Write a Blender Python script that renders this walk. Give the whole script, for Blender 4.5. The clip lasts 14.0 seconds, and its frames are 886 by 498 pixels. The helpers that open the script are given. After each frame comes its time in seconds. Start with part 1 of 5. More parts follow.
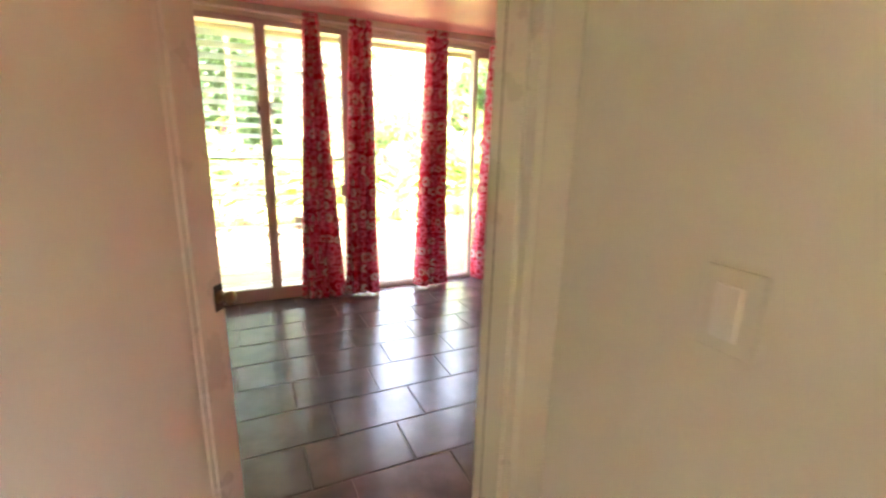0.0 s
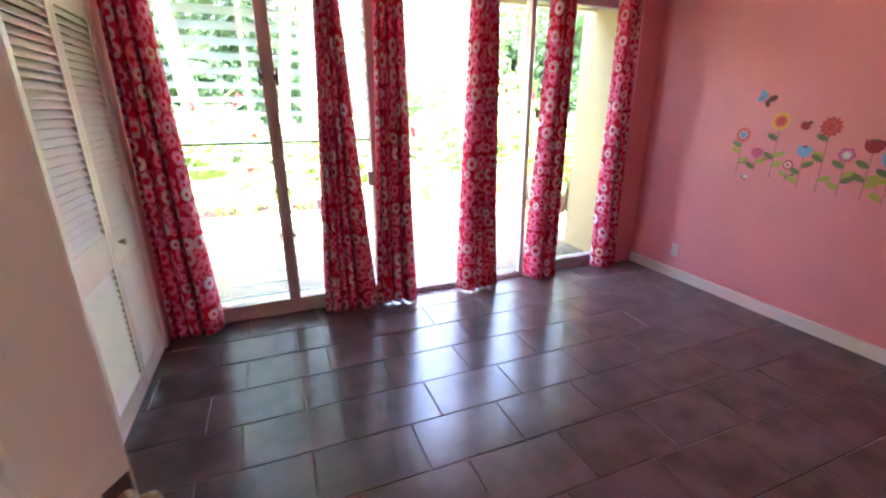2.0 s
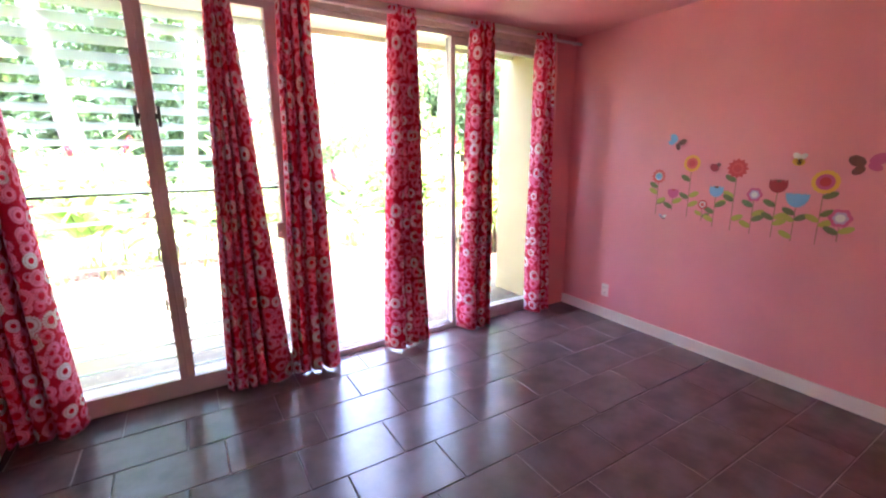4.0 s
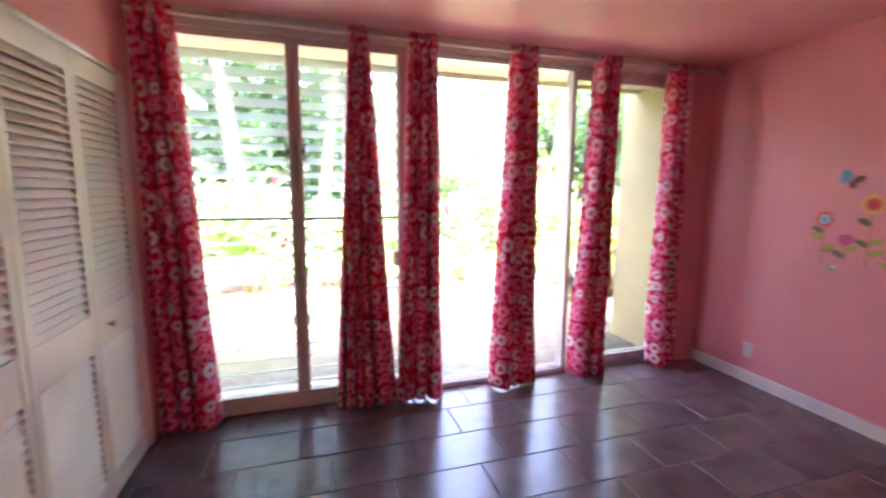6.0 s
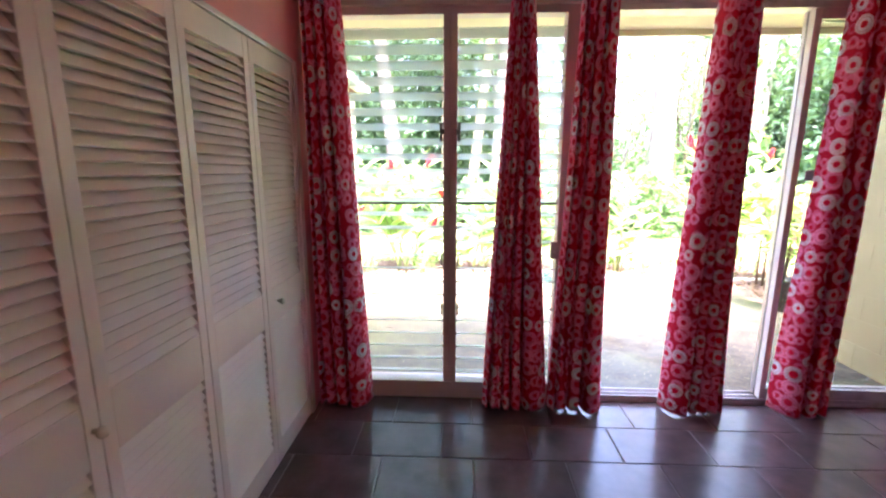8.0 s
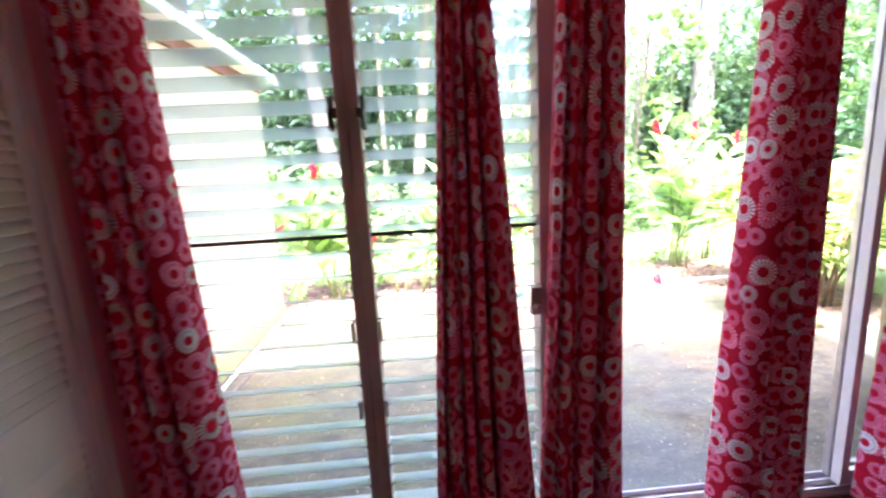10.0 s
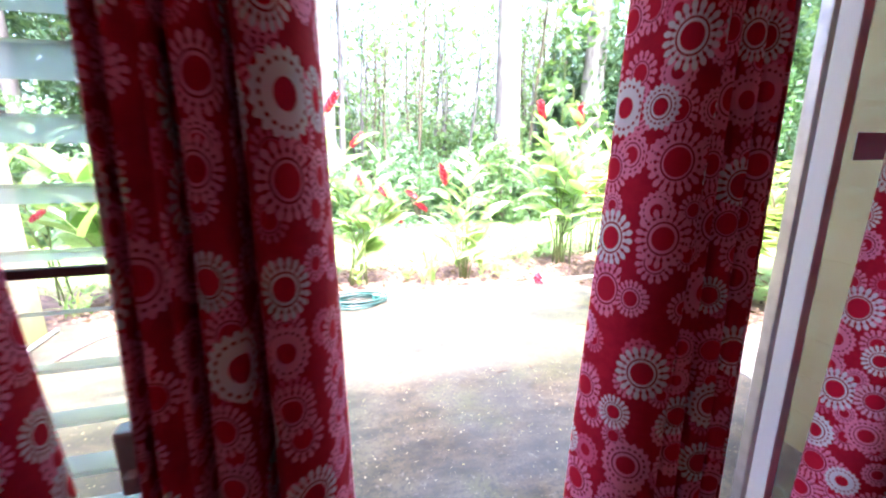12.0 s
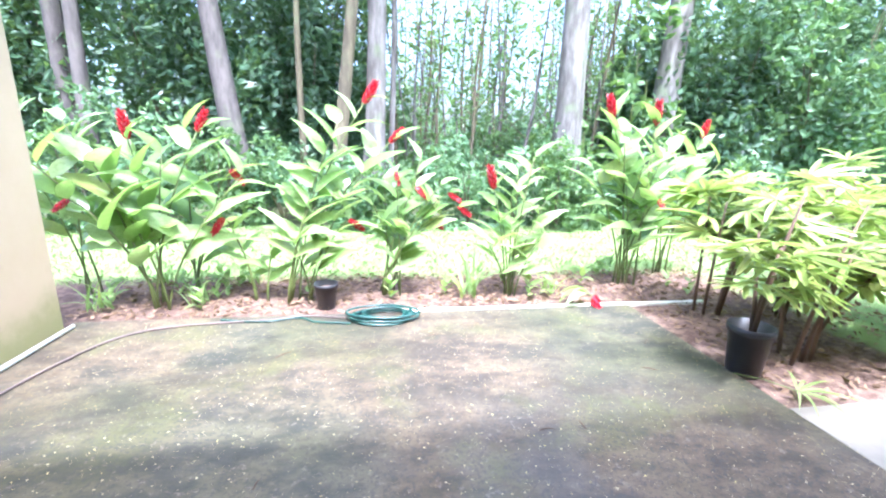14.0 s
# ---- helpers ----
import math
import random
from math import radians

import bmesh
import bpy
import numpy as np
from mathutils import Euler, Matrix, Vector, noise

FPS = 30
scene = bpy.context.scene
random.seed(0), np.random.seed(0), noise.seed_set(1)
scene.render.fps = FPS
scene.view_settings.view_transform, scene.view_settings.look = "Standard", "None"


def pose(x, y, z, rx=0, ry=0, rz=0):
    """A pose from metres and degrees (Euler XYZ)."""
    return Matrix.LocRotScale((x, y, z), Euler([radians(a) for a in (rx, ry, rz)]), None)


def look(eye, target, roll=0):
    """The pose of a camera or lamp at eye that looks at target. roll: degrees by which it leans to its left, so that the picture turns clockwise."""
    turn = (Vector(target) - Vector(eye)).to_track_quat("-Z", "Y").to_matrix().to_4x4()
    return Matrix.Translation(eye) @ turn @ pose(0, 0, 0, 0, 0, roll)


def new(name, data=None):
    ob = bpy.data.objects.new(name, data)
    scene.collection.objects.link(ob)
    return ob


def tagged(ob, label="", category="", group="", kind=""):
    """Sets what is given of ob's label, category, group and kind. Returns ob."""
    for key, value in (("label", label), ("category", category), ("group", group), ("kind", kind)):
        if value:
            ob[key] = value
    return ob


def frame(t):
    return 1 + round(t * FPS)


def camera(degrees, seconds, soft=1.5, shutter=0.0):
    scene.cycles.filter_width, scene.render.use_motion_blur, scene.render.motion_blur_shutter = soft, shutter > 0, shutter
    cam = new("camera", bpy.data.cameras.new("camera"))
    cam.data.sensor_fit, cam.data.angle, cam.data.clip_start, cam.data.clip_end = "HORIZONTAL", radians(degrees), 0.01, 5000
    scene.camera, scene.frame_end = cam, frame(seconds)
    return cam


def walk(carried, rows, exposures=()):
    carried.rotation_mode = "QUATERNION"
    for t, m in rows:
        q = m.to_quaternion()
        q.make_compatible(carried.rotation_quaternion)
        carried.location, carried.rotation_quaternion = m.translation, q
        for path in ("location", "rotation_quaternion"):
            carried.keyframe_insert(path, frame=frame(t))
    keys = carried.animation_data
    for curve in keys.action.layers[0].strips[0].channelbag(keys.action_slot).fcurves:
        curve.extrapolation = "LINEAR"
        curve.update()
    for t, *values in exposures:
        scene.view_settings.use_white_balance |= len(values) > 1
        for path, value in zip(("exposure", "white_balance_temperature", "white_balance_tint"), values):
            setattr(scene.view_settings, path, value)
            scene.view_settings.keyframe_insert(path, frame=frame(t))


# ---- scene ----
cam = camera(92.4, 14.0, soft=2.2, shutter=0.4)
PATH = [
    (0, (0.25, -0.016, 1.434), (1.063, 1.747, 0.953), 1.5),
    (0.5, (0.265, 0.166, 1.455), (0.806, 2.024, 0.951), 1.8),
    (1, (0.28, 0.399, 1.468), (0.811, 2.249, 0.923), 1.5),
    (1.5, (0.305, 0.62, 1.489), (0.975, 2.411, 0.902), -0.9),
    (2, (0.391, 0.805, 1.474), (1.085, 2.574, 0.851), -0.3),
    (2.5, (0.448, 0.936, 1.483), (1.269, 2.666, 0.906), 1.3),
    (3, (0.489, 1.009, 1.464), (1.479, 2.665, 0.936), 0.0),
    (5.5, (0.550, 1.100, 1.500), (1.531, 2.817, 1.209), -0.7),
    (6, (0.525, 1.120, 1.446), (1.099, 3.017, 1.177), 0.4),
    (6.5, (0.512, 1.138, 1.465), (0.715, 3.098, 1.158), 1.3),
    (7, (0.495, 1.146, 1.458), (0.466, 3.110, 1.087), 1.8),
    (9.5, (0.5, 2.226, 1.478), (0.41, 4.193, 1.124), -0.7),
    (10, (0.624, 2.476, 1.48), (0.749, 4.438, 1.115), -3.1),
    (10.5, (0.822, 2.688, 1.473), (1.093, 4.626, 1.059), -2.3),
    (11, (1.054, 2.911, 1.445), (1.456, 4.82, 1.003), -0.2),
    (11.5, (1.203, 3.135, 1.444), (1.693, 5.023, 1.004), 0.6),
    (12, (1.335, 3.312, 1.433), (1.864, 5.184, 0.971), -0.1),
    (12.5, (1.465, 3.464, 1.425), (1.944, 5.346, 0.946), 1.4),
    (13, (1.502, 3.627, 1.445), (1.887, 5.539, 1.004), 1.0),
    (13.5, (1.517, 3.756, 1.433), (1.85, 5.667, 0.946), 0.7),
    (14, (1.55, 3.834, 1.431), (1.847, 5.754, 0.959), 1.5),
]
walk(cam, [(t, look(eye, target, roll)) for t, eye, target, roll in PATH], exposures=[(0.0, 5.95, 7600, 18), (1.0, 5.8, 6200, 15), (1.5, 5.75, 5800, 19), (3.0, 5.9, 5700, 29), (5.5, 5.65, 5800, 31), (7.0, 5.2, 5800, 29), (9.5, 4.7, 5600, 27), (11.0, 4.3, 5500, 25), (12.5, 3.85, 5300, 25), (13.2, 3.35, 5100, 22), (14.0, 3.1, 5000, 18)])

# ---- world and light ----
world = bpy.data.worlds.new("world")
scene.world = world
world.use_nodes = True
sky = world.node_tree.nodes.new("ShaderNodeTexSky")
sky.sky_type, sky.sun_disc = 'NISHITA', False
SUN_FROM = Vector((0.05, -0.36, 0.93)).normalized()
sky.sun_elevation = math.asin(SUN_FROM.z)
sky.sun_rotation = math.atan2(SUN_FROM.x, SUN_FROM.y)
sky.air_density, sky.dust_density, sky.ozone_density = 1.0, 7.0, 0.3
bg = world.node_tree.nodes["Background"]
world.node_tree.links.new(sky.outputs[0], bg.inputs[0])
bg.inputs[1].default_value = 0.15
sun = new("sun", bpy.data.lights.new("sun", "SUN"))
sun.data.energy, sun.data.angle, sun.data.color = 1.45, radians(3.5), (1.0, 0.96, 0.90)
sun.matrix_world = look(SUN_FROM * 30, (0, 0, 0))


# ---- materials ----
class Net:
    """A node material, built from the output back."""

    def __init__(self, name):
        self.mat = bpy.data.materials.new(name)
        self.mat.use_nodes = True
        self.t = self.mat.node_tree
        self.out = self.t.nodes["Material Output"]
        self.b = self.t.nodes["Principled BSDF"]

    def node(self, kind):
        return self.t.nodes.new(kind)

    def put(self, socket, v):
        if isinstance(v, bpy.types.NodeSocket):
            self.t.links.new(v, socket)
        elif isinstance(v, (tuple, list)):
            socket.default_value = (*v, 1) if len(v) == 3 and len(socket.default_value) == 4 else v
        else:
            socket.default_value = v

    def m(self, op, a, b=0.0, clamp=False):
        n = self.node("ShaderNodeMath")
        n.operation, n.use_clamp = op, clamp
        self.put(n.inputs[0], a)
        self.put(n.inputs[1], b)
        return n.outputs[0]

    def mix(self, f, a, b, blend="MIX"):
        n = self.node("ShaderNodeMix")
        n.data_type, n.blend_type = "RGBA", blend
        self.put(n.inputs[0], f)
        self.put(n.inputs[6], a)
        self.put(n.inputs[7], b)
        return n.outputs[2]

    def place(self, uv=False, scale=(1, 1, 1), rot=(0, 0, 0), object_space=False):
        c = self.node("ShaderNodeTexCoord") if (uv or object_space) else self.node("ShaderNodeNewGeometry")
        o = c.outputs["UV"] if uv else c.outputs["Object"] if object_space else c.outputs["Position"]
        mp = self.node("ShaderNodeMapping")
        self.put(mp.inputs[0], o)
        mp.inputs["Scale"].default_value, mp.inputs["Rotation"].default_value = scale, rot
        return mp.outputs[0]

    def noise(self, p, scale, detail=4.0, rough=0.55):
        n = self.node("ShaderNodeTexNoise")
        self.put(n.inputs["Vector"], p)
        n.inputs["Scale"].default_value, n.inputs["Detail"].default_value, n.inputs["Roughness"].default_value = scale, detail, rough
        return n.outputs[0]

    def ramp(self, f, lo, hi, a=0.0, b=1.0):
        n = self.node("ShaderNodeMapRange")
        n.interpolation_type = "SMOOTHSTEP"
        for i, v in enumerate((f, lo, hi, a, b)):
            self.put(n.inputs[i], v)
        return n.outputs[0]

    def bump(self, h, strength=0.3, dist=0.01):
        n = self.node("ShaderNodeBump")
        n.inputs["Strength"].default_value, n.inputs["Distance"].default_value = strength, dist
        self.put(n.inputs["Height"], h)
        self.put(self.b.inputs["Normal"], n.outputs[0])
        return n.outputs[0]

    def done(self, color=None, rough=None, metal=None):
        if color is not None:
            self.put(self.b.inputs["Base Color"], color)
        if rough is not None:
            self.put(self.b.inputs["Roughness"], rough)
        if metal is not None:
            self.put(self.b.inputs["Metallic"], metal)
        return self.mat


def paint(name, color, rough=0.5, wear=0.06, grain=90.0, bump=0.12):
    """Painted surface: faint blotches, roller grain."""
    n = Net(name)
    p = n.place()
    big = n.ramp(n.noise(p, 1.7), 0.3, 0.7)
    dark = tuple(c * (1 - wear * 1.6) for c in color)
    c = n.mix(big, dark, color)
    n.bump(n.m("ADD", n.noise(p, grain), n.m("MULTIPLY", n.noise(p, 11.0), 0.6)), bump, 0.004)
    return n.done(c, n.ramp(n.noise(p, 6.0), 0.3, 0.7, rough - 0.07, rough + 0.07))


def metal(name, color, rough=0.4, grime=0.3):
    n = Net(name)
    p = n.place()
    f = n.ramp(n.noise(p, 14.0), 0.42, 0.75, 0, grime)
    n.bump(n.noise(p, 60.0), 0.08, 0.003)
    return n.done(n.mix(f, color, (0.16, 0.13, 0.11)), n.ramp(n.noise(p, 25.0), 0.3, 0.7, rough - 0.08, rough + 0.12), 0.75)


M_PINK = paint("pink_wall_paint", (0.83, 0.325, 0.358), 0.42)
M_CEIL = paint("pink_ceiling_paint", (0.86, 0.36, 0.38), 0.5, bump=0.35, grain=45)
M_HALL = paint("cream_wall_paint", (0.72, 0.685, 0.60), 0.45, bump=0.25, grain=30)
M_TRIM = paint("cream_gloss_paint", (0.75, 0.72, 0.64), 0.32)
M_LOUVER = paint("off_white_louver_paint", (0.88, 0.80, 0.74), 0.42, wear=0.1)
M_STUCCO = paint("cream_block_paint", (0.42, 0.325, 0.165), 0.75, wear=0.12, grain=35, bump=0.4)


def garden_wall_material():
    """Yellow-cream paint with green algae creeping up from the ground."""
    n = Net("algae_stained_cream_paint")
    p = n.place()
    sep = n.node("ShaderNodeSeparateXYZ")
    n.put(sep.inputs[0], p)
    a, b = n.noise(p, 2.2, 6, 0.65), n.noise(p, 40.0, 3)
    c = n.mix(n.ramp(a, 0.35, 0.7, 0, 0.5), (0.50, 0.40, 0.25), (0.44, 0.34, 0.20))
    reach = n.m("ADD", sep.outputs[2], n.m("MULTIPLY", n.m("SUBTRACT", a, 0.5), 0.7))
    c = n.mix(n.ramp(reach, -0.02, 0.34, 0.75, 0), c, (0.22, 0.23, 0.07))
    n.bump(b, 0.25, 0.004)
    return n.done(c, 0.75)


M_GARDENWALL = garden_wall_material()
M_PATH = paint("pale_path_concrete", (0.29, 0.265, 0.21), 0.85, wear=0.35, grain=25, bump=0.3)
M_SOFFIT = paint("pale_soffit_paint", (0.78, 0.72, 0.50), 0.7)
M_FASCIA = paint("red_brown_fascia_paint", (0.22, 0.09, 0.07), 0.6)
M_BASE = paint("white_baseboard_paint", (0.80, 0.74, 0.70), 0.4)
M_PLASTIC = paint("white_plastic", (0.80, 0.77, 0.72), 0.3, bump=0.0)
M_ALU = metal("brushed_aluminium", (0.62, 0.58, 0.58), 0.42)
M_ALUW = paint("white_enamelled_metal", (0.78, 0.76, 0.76), 0.35)
M_FRAME = paint("mauve_grey_painted_metal", (0.70, 0.59, 0.585), 0.45, wear=0.15)
M_DARK = metal("dark_bronze", (0.10, 0.08, 0.07), 0.45)
M_BRASS = metal("aged_brass", (0.22, 0.13, 0.08), 0.35)
M_RABBET = paint("dark_brown_rabbet_shade", (0.13, 0.085, 0.065), 0.8)
M_SLOT = paint("black_slot", (0.02, 0.02, 0.02), 0.6)
M_BLACKPOT = paint("black_plastic_pot", (0.03, 0.03, 0.032), 0.45, wear=0.3)
M_PVC = paint("white_pipe", (0.78, 0.78, 0.66), 0.4, wear=0.2)


def tile_material():
    n = Net("brown_slate_tile")
    p = n.place()
    info = n.node("ShaderNodeObjectInfo")
    off = n.m("MULTIPLY", info.outputs["Random"], 37.0)
    add = n.node("ShaderNodeVectorMath")
    add.operation = "ADD"
    n.put(add.inputs[0], p)
    comb = n.node("ShaderNodeCombineXYZ")
    n.put(comb.inputs[2], off)
    n.put(add.inputs[1], comb.outputs[0])
    q = add.outputs[0]
    a, b = n.noise(q, 5.0, 6), n.noise(q, 22.0, 6)
    c = n.mix(n.ramp(a, 0.3, 0.7), (0.086, 0.064, 0.064), (0.160, 0.117, 0.115))
    c = n.mix(n.m("MULTIPLY", info.outputs["Random"], 0.35), c, (0.105, 0.079, 0.083))
    n.bump(n.m("ADD", n.m("MULTIPLY", a, 1.0), n.m("MULTIPLY", b, 0.3)), 0.25, 0.006)
    n.b.inputs["Specular IOR Level"].default_value = 0.66
    return n.done(c, n.ramp(a, 0.3, 0.75, 0.21, 0.25))


M_TILE = tile_material()
M_GROUT = paint("grey_brown_grout", (0.28, 0.23, 0.21), 0.85, wear=0.3)


def curtain_material():
    n = Net("red_floral_curtain_print")
    uv = n.place(uv=True)
    col_red, col_ground = (0.62, 0.010, 0.045), (0.40, 0.005, 0.028)
    base = n.mix(n.ramp(n.noise(uv, 60, 2), 0.3, 0.7), (0.49, 0.008, 0.036), (0.57, 0.012, 0.045))

    def rings(base, scale, shift, palette, n_petals):
        mp = n.node("ShaderNodeMapping")
        n.put(mp.inputs[0], uv)
        mp.inputs["Scale"].default_value = (scale * 1.12, scale, 1)
        mp.inputs["Location"].default_value = shift
        v = n.node("ShaderNodeTexVoronoi")
        v.voronoi_dimensions = "2D"
        n.put(v.inputs["Vector"], mp.outputs[0])
        v.inputs["Scale"].default_value, v.inputs["Randomness"].default_value = 1.0, 0.48
        d = v.outputs["Distance"]
        sub = n.node("ShaderNodeVectorMath")
        sub.operation = "SUBTRACT"
        n.put(sub.inputs[0], mp.outputs[0])
        n.put(sub.inputs[1], v.outputs["Position"])
        sep = n.node("ShaderNodeSeparateXYZ")
        n.put(sep.inputs[0], sub.outputs[0])
        ang = n.m("ARCTAN2", sep.outputs[1], sep.outputs[0])
        rnd = n.node("ShaderNodeSeparateColor")
        n.put(rnd.inputs[0], v.outputs["Color"])
        r1, r2, r3 = rnd.outputs[0], rnd.outputs[1], rnd.outputs[2]
        size = n.m("ADD", 0.56, n.m("MULTIPLY", r1, 0.34))
        d = n.m("DIVIDE", d, size)
        petal = n.m("COSINE", n.m("MULTIPLY", ang, n_petals))
        outer = n.m("ADD", 0.53, n.m("MULTIPLY", petal, 0.035))
        ring = n.ramp(n.m("SUBTRACT", outer, d), -0.006, 0.012)
        ink = n.mix(n.ramp(r2, 0.55, 0.57), palette[0], n.mix(n.ramp(r2, 0.76, 0.77), palette[1], palette[2]))
        # separate petals round the rim
        slit = n.m("MULTIPLY", n.ramp(petal, -0.80, -0.35, 1, 0), n.m("MULTIPLY", n.ramp(d, 0.30, 0.36), n.ramp(r3, 0.30, 0.34)))
        ring = n.m("MULTIPLY", ring, n.m("SUBTRACT", 1.0, slit))
        c = n.mix(ring, base, ink)
        # gaps between the petal rows
        gap = n.ramp(n.m("ABSOLUTE", n.m("SUBTRACT", d, 0.40)), 0.018, 0.034, 1, 0)
        dots = n.ramp(n.m("COSINE", n.m("MULTIPLY", ang, n_petals)), -0.35, 0.2, 1, 0.1)
        c = n.mix(n.m("MULTIPLY", gap, dots), c, col_ground)
        gap2 = n.ramp(n.m("ABSOLUTE", n.m("SUBTRACT", d, 0.295)), 0.012, 0.024, 1, 0)
        c = n.mix(n.m("MULTIPLY", gap2, n.ramp(r3, 0.15, 0.2)), c, col_ground)
        inner = n.m("ADD", 0.20, n.m("MULTIPLY", r3, 0.06))
        return n.mix(n.ramp(n.m("SUBTRACT", inner, d), -0.006, 0.008), c, col_red)

    white, pink, rose = (0.88, 0.85, 0.93), (0.92, 0.30, 0.50), (0.80, 0.15, 0.30)
    c = rings(base, 13.5, (0.4, 0.2, 0), (pink, rose, pink), 15)
    c2 = rings(c, 9.9, (0.0, 0.0, 0), (pink, white, white), 19)
    weave = n.noise(n.place(uv=True, scale=(1, 1.0, 1)), 900, 2)
    n.bump(weave, 0.15, 0.001)
    n.done(c2, 0.85)
    n.b.inputs["Specular IOR Level"].default_value = 0.15
    tr = n.node("ShaderNodeBsdfTranslucent")
    n.put(tr.inputs[0], c2)
    mx = n.node("ShaderNodeMixShader")
    mx.inputs[0].default_value = 0.025
    n.put(mx.inputs[1], n.b.outputs[0])
    n.put(mx.inputs[2], tr.outputs[0])
    n.put(n.out.inputs[0], mx.outputs[0])
    return n.mat


M_CURTAIN = curtain_material()
M_HEM = paint("pale_hem_cloth", (0.42, 0.16, 0.20), 0.9)


def pane_material():
    """Thin clear pane: straight through, with a glossy skin."""
    n = Net("clear_window_glass")
    tr, gl = n.node("ShaderNodeBsdfTransparent"), n.node("ShaderNodeBsdfGlossy")
    tr.inputs[0].default_value = (0.93, 0.95, 0.94, 1)
    gl.inputs[1].default_value = 0.03
    fr = n.node("ShaderNodeLayerWeight")
    mx = n.node("ShaderNodeMixShader")
    n.put(mx.inputs[0], n.m("ADD", 0.02, n.m("MULTIPLY", n.m("POWER", fr.outputs["Facing"], 5.0), 0.6)))
    n.put(mx.inputs[1], tr.outputs[0])
    n.put(mx.inputs[2], gl.outputs[0])
    n.put(n.out.inputs[0], mx.outputs[0])
    return n.mat


def blade_material():
    """Obscure jalousie glass: lets light through scattered, pale green-white."""
    n = Net("obscure_jalousie_glass")
    p = n.place()
    n.bump(n.noise(p, 160.0, 2), 0.3, 0.002)
    n.done((0.72, 0.80, 0.78), 0.18)
    tl, tr = n.node("ShaderNodeBsdfTranslucent"), n.node("ShaderNodeBsdfTransparent")
    tl.inputs[0].default_value = (0.80, 0.88, 0.86, 1)
    tr.inputs[0].default_value = (0.86, 0.93, 0.91, 1)
    a, b = n.node("ShaderNodeMixShader"), n.node("ShaderNodeMixShader")
    a.inputs[0].default_value, b.inputs[0].default_value = 0.6, 0.52
    n.put(a.inputs[1], n.b.outputs[0])
    n.put(a.inputs[2], tl.outputs[0])
    n.put(b.inputs[1], a.outputs[0])
    n.put(b.inputs[2], tr.outputs[0])
    n.put(n.out.inputs[0], b.outputs[0])
    return n.mat


M_PANE = pane_material()
M_BLADE = blade_material()


def concrete_material():
    n = Net("stained_patio_concrete")
    p = n.place()
    big, mid, fine = n.noise(p, 0.75, 5, 0.6), n.noise(n.place(scale=(0.55, 1, 1), rot=(0, 0, 0.5)), 5.5, 10, 0.72), n.noise(p, 55.0, 4)
    c = n.mix(n.ramp(mid, 0.36, 0.66), (0.038, 0.029, 0.017), (0.128, 0.096, 0.052))
    c = n.mix(n.ramp(big, 0.45, 0.66, 0, 0.55), c, (0.062, 0.058, 0.048))
    moss = n.noise(p, 1.3, 6, 0.62)
    # dark spots: soft shade put into the colour, with moss at the right edge
    shade_moss = None
    for x, y, r in ((3.55, 7.0, 1.15), (0.3, 5.1, 1.7), (0.7, 7.2, 0.8), (4.0, 6.25, 0.55)):
        dv = n.node("ShaderNodeVectorMath")
        dv.operation = "DISTANCE"
        n.put(dv.inputs[0], p)
        dv.inputs[1].default_value = (x, y, -0.08)
        near = n.m("DIVIDE", n.m("ADD", dv.outputs["Value"], n.m("MULTIPLY", n.m("SUBTRACT", moss, 0.5), 2.6)), r)
        spot = n.ramp(near, 0.35, 1.1, 0.75, 0)
        shade_moss = spot if shade_moss is None else n.m("MAXIMUM", shade_moss, spot)
    c = n.mix(shade_moss, c, n.mix(n.ramp(mid, 0.4, 0.62), (0.026, 0.030, 0.020), (0.075, 0.076, 0.040)))
    c = n.mix(n.ramp(moss, 0.50, 0.66, 0, 0.65), c, (0.075, 0.080, 0.025))
    c = n.mix(n.ramp(fine, 0.50, 0.62, 0, 0.7), c, (0.040, 0.037, 0.030))
    c = n.mix(n.ramp(n.noise(p, 23.0, 6, 0.7), 0.58, 0.68, 0, 0.6), c, (0.19, 0.16, 0.11))
    n.bump(n.m("ADD", n.m("MULTIPLY", mid, 1.0), n.m("MULTIPLY", fine, 0.4)), 0.35, 0.01)
    return n.done(c, n.ramp(big, 0.42, 0.6, 0.8, 0.42))


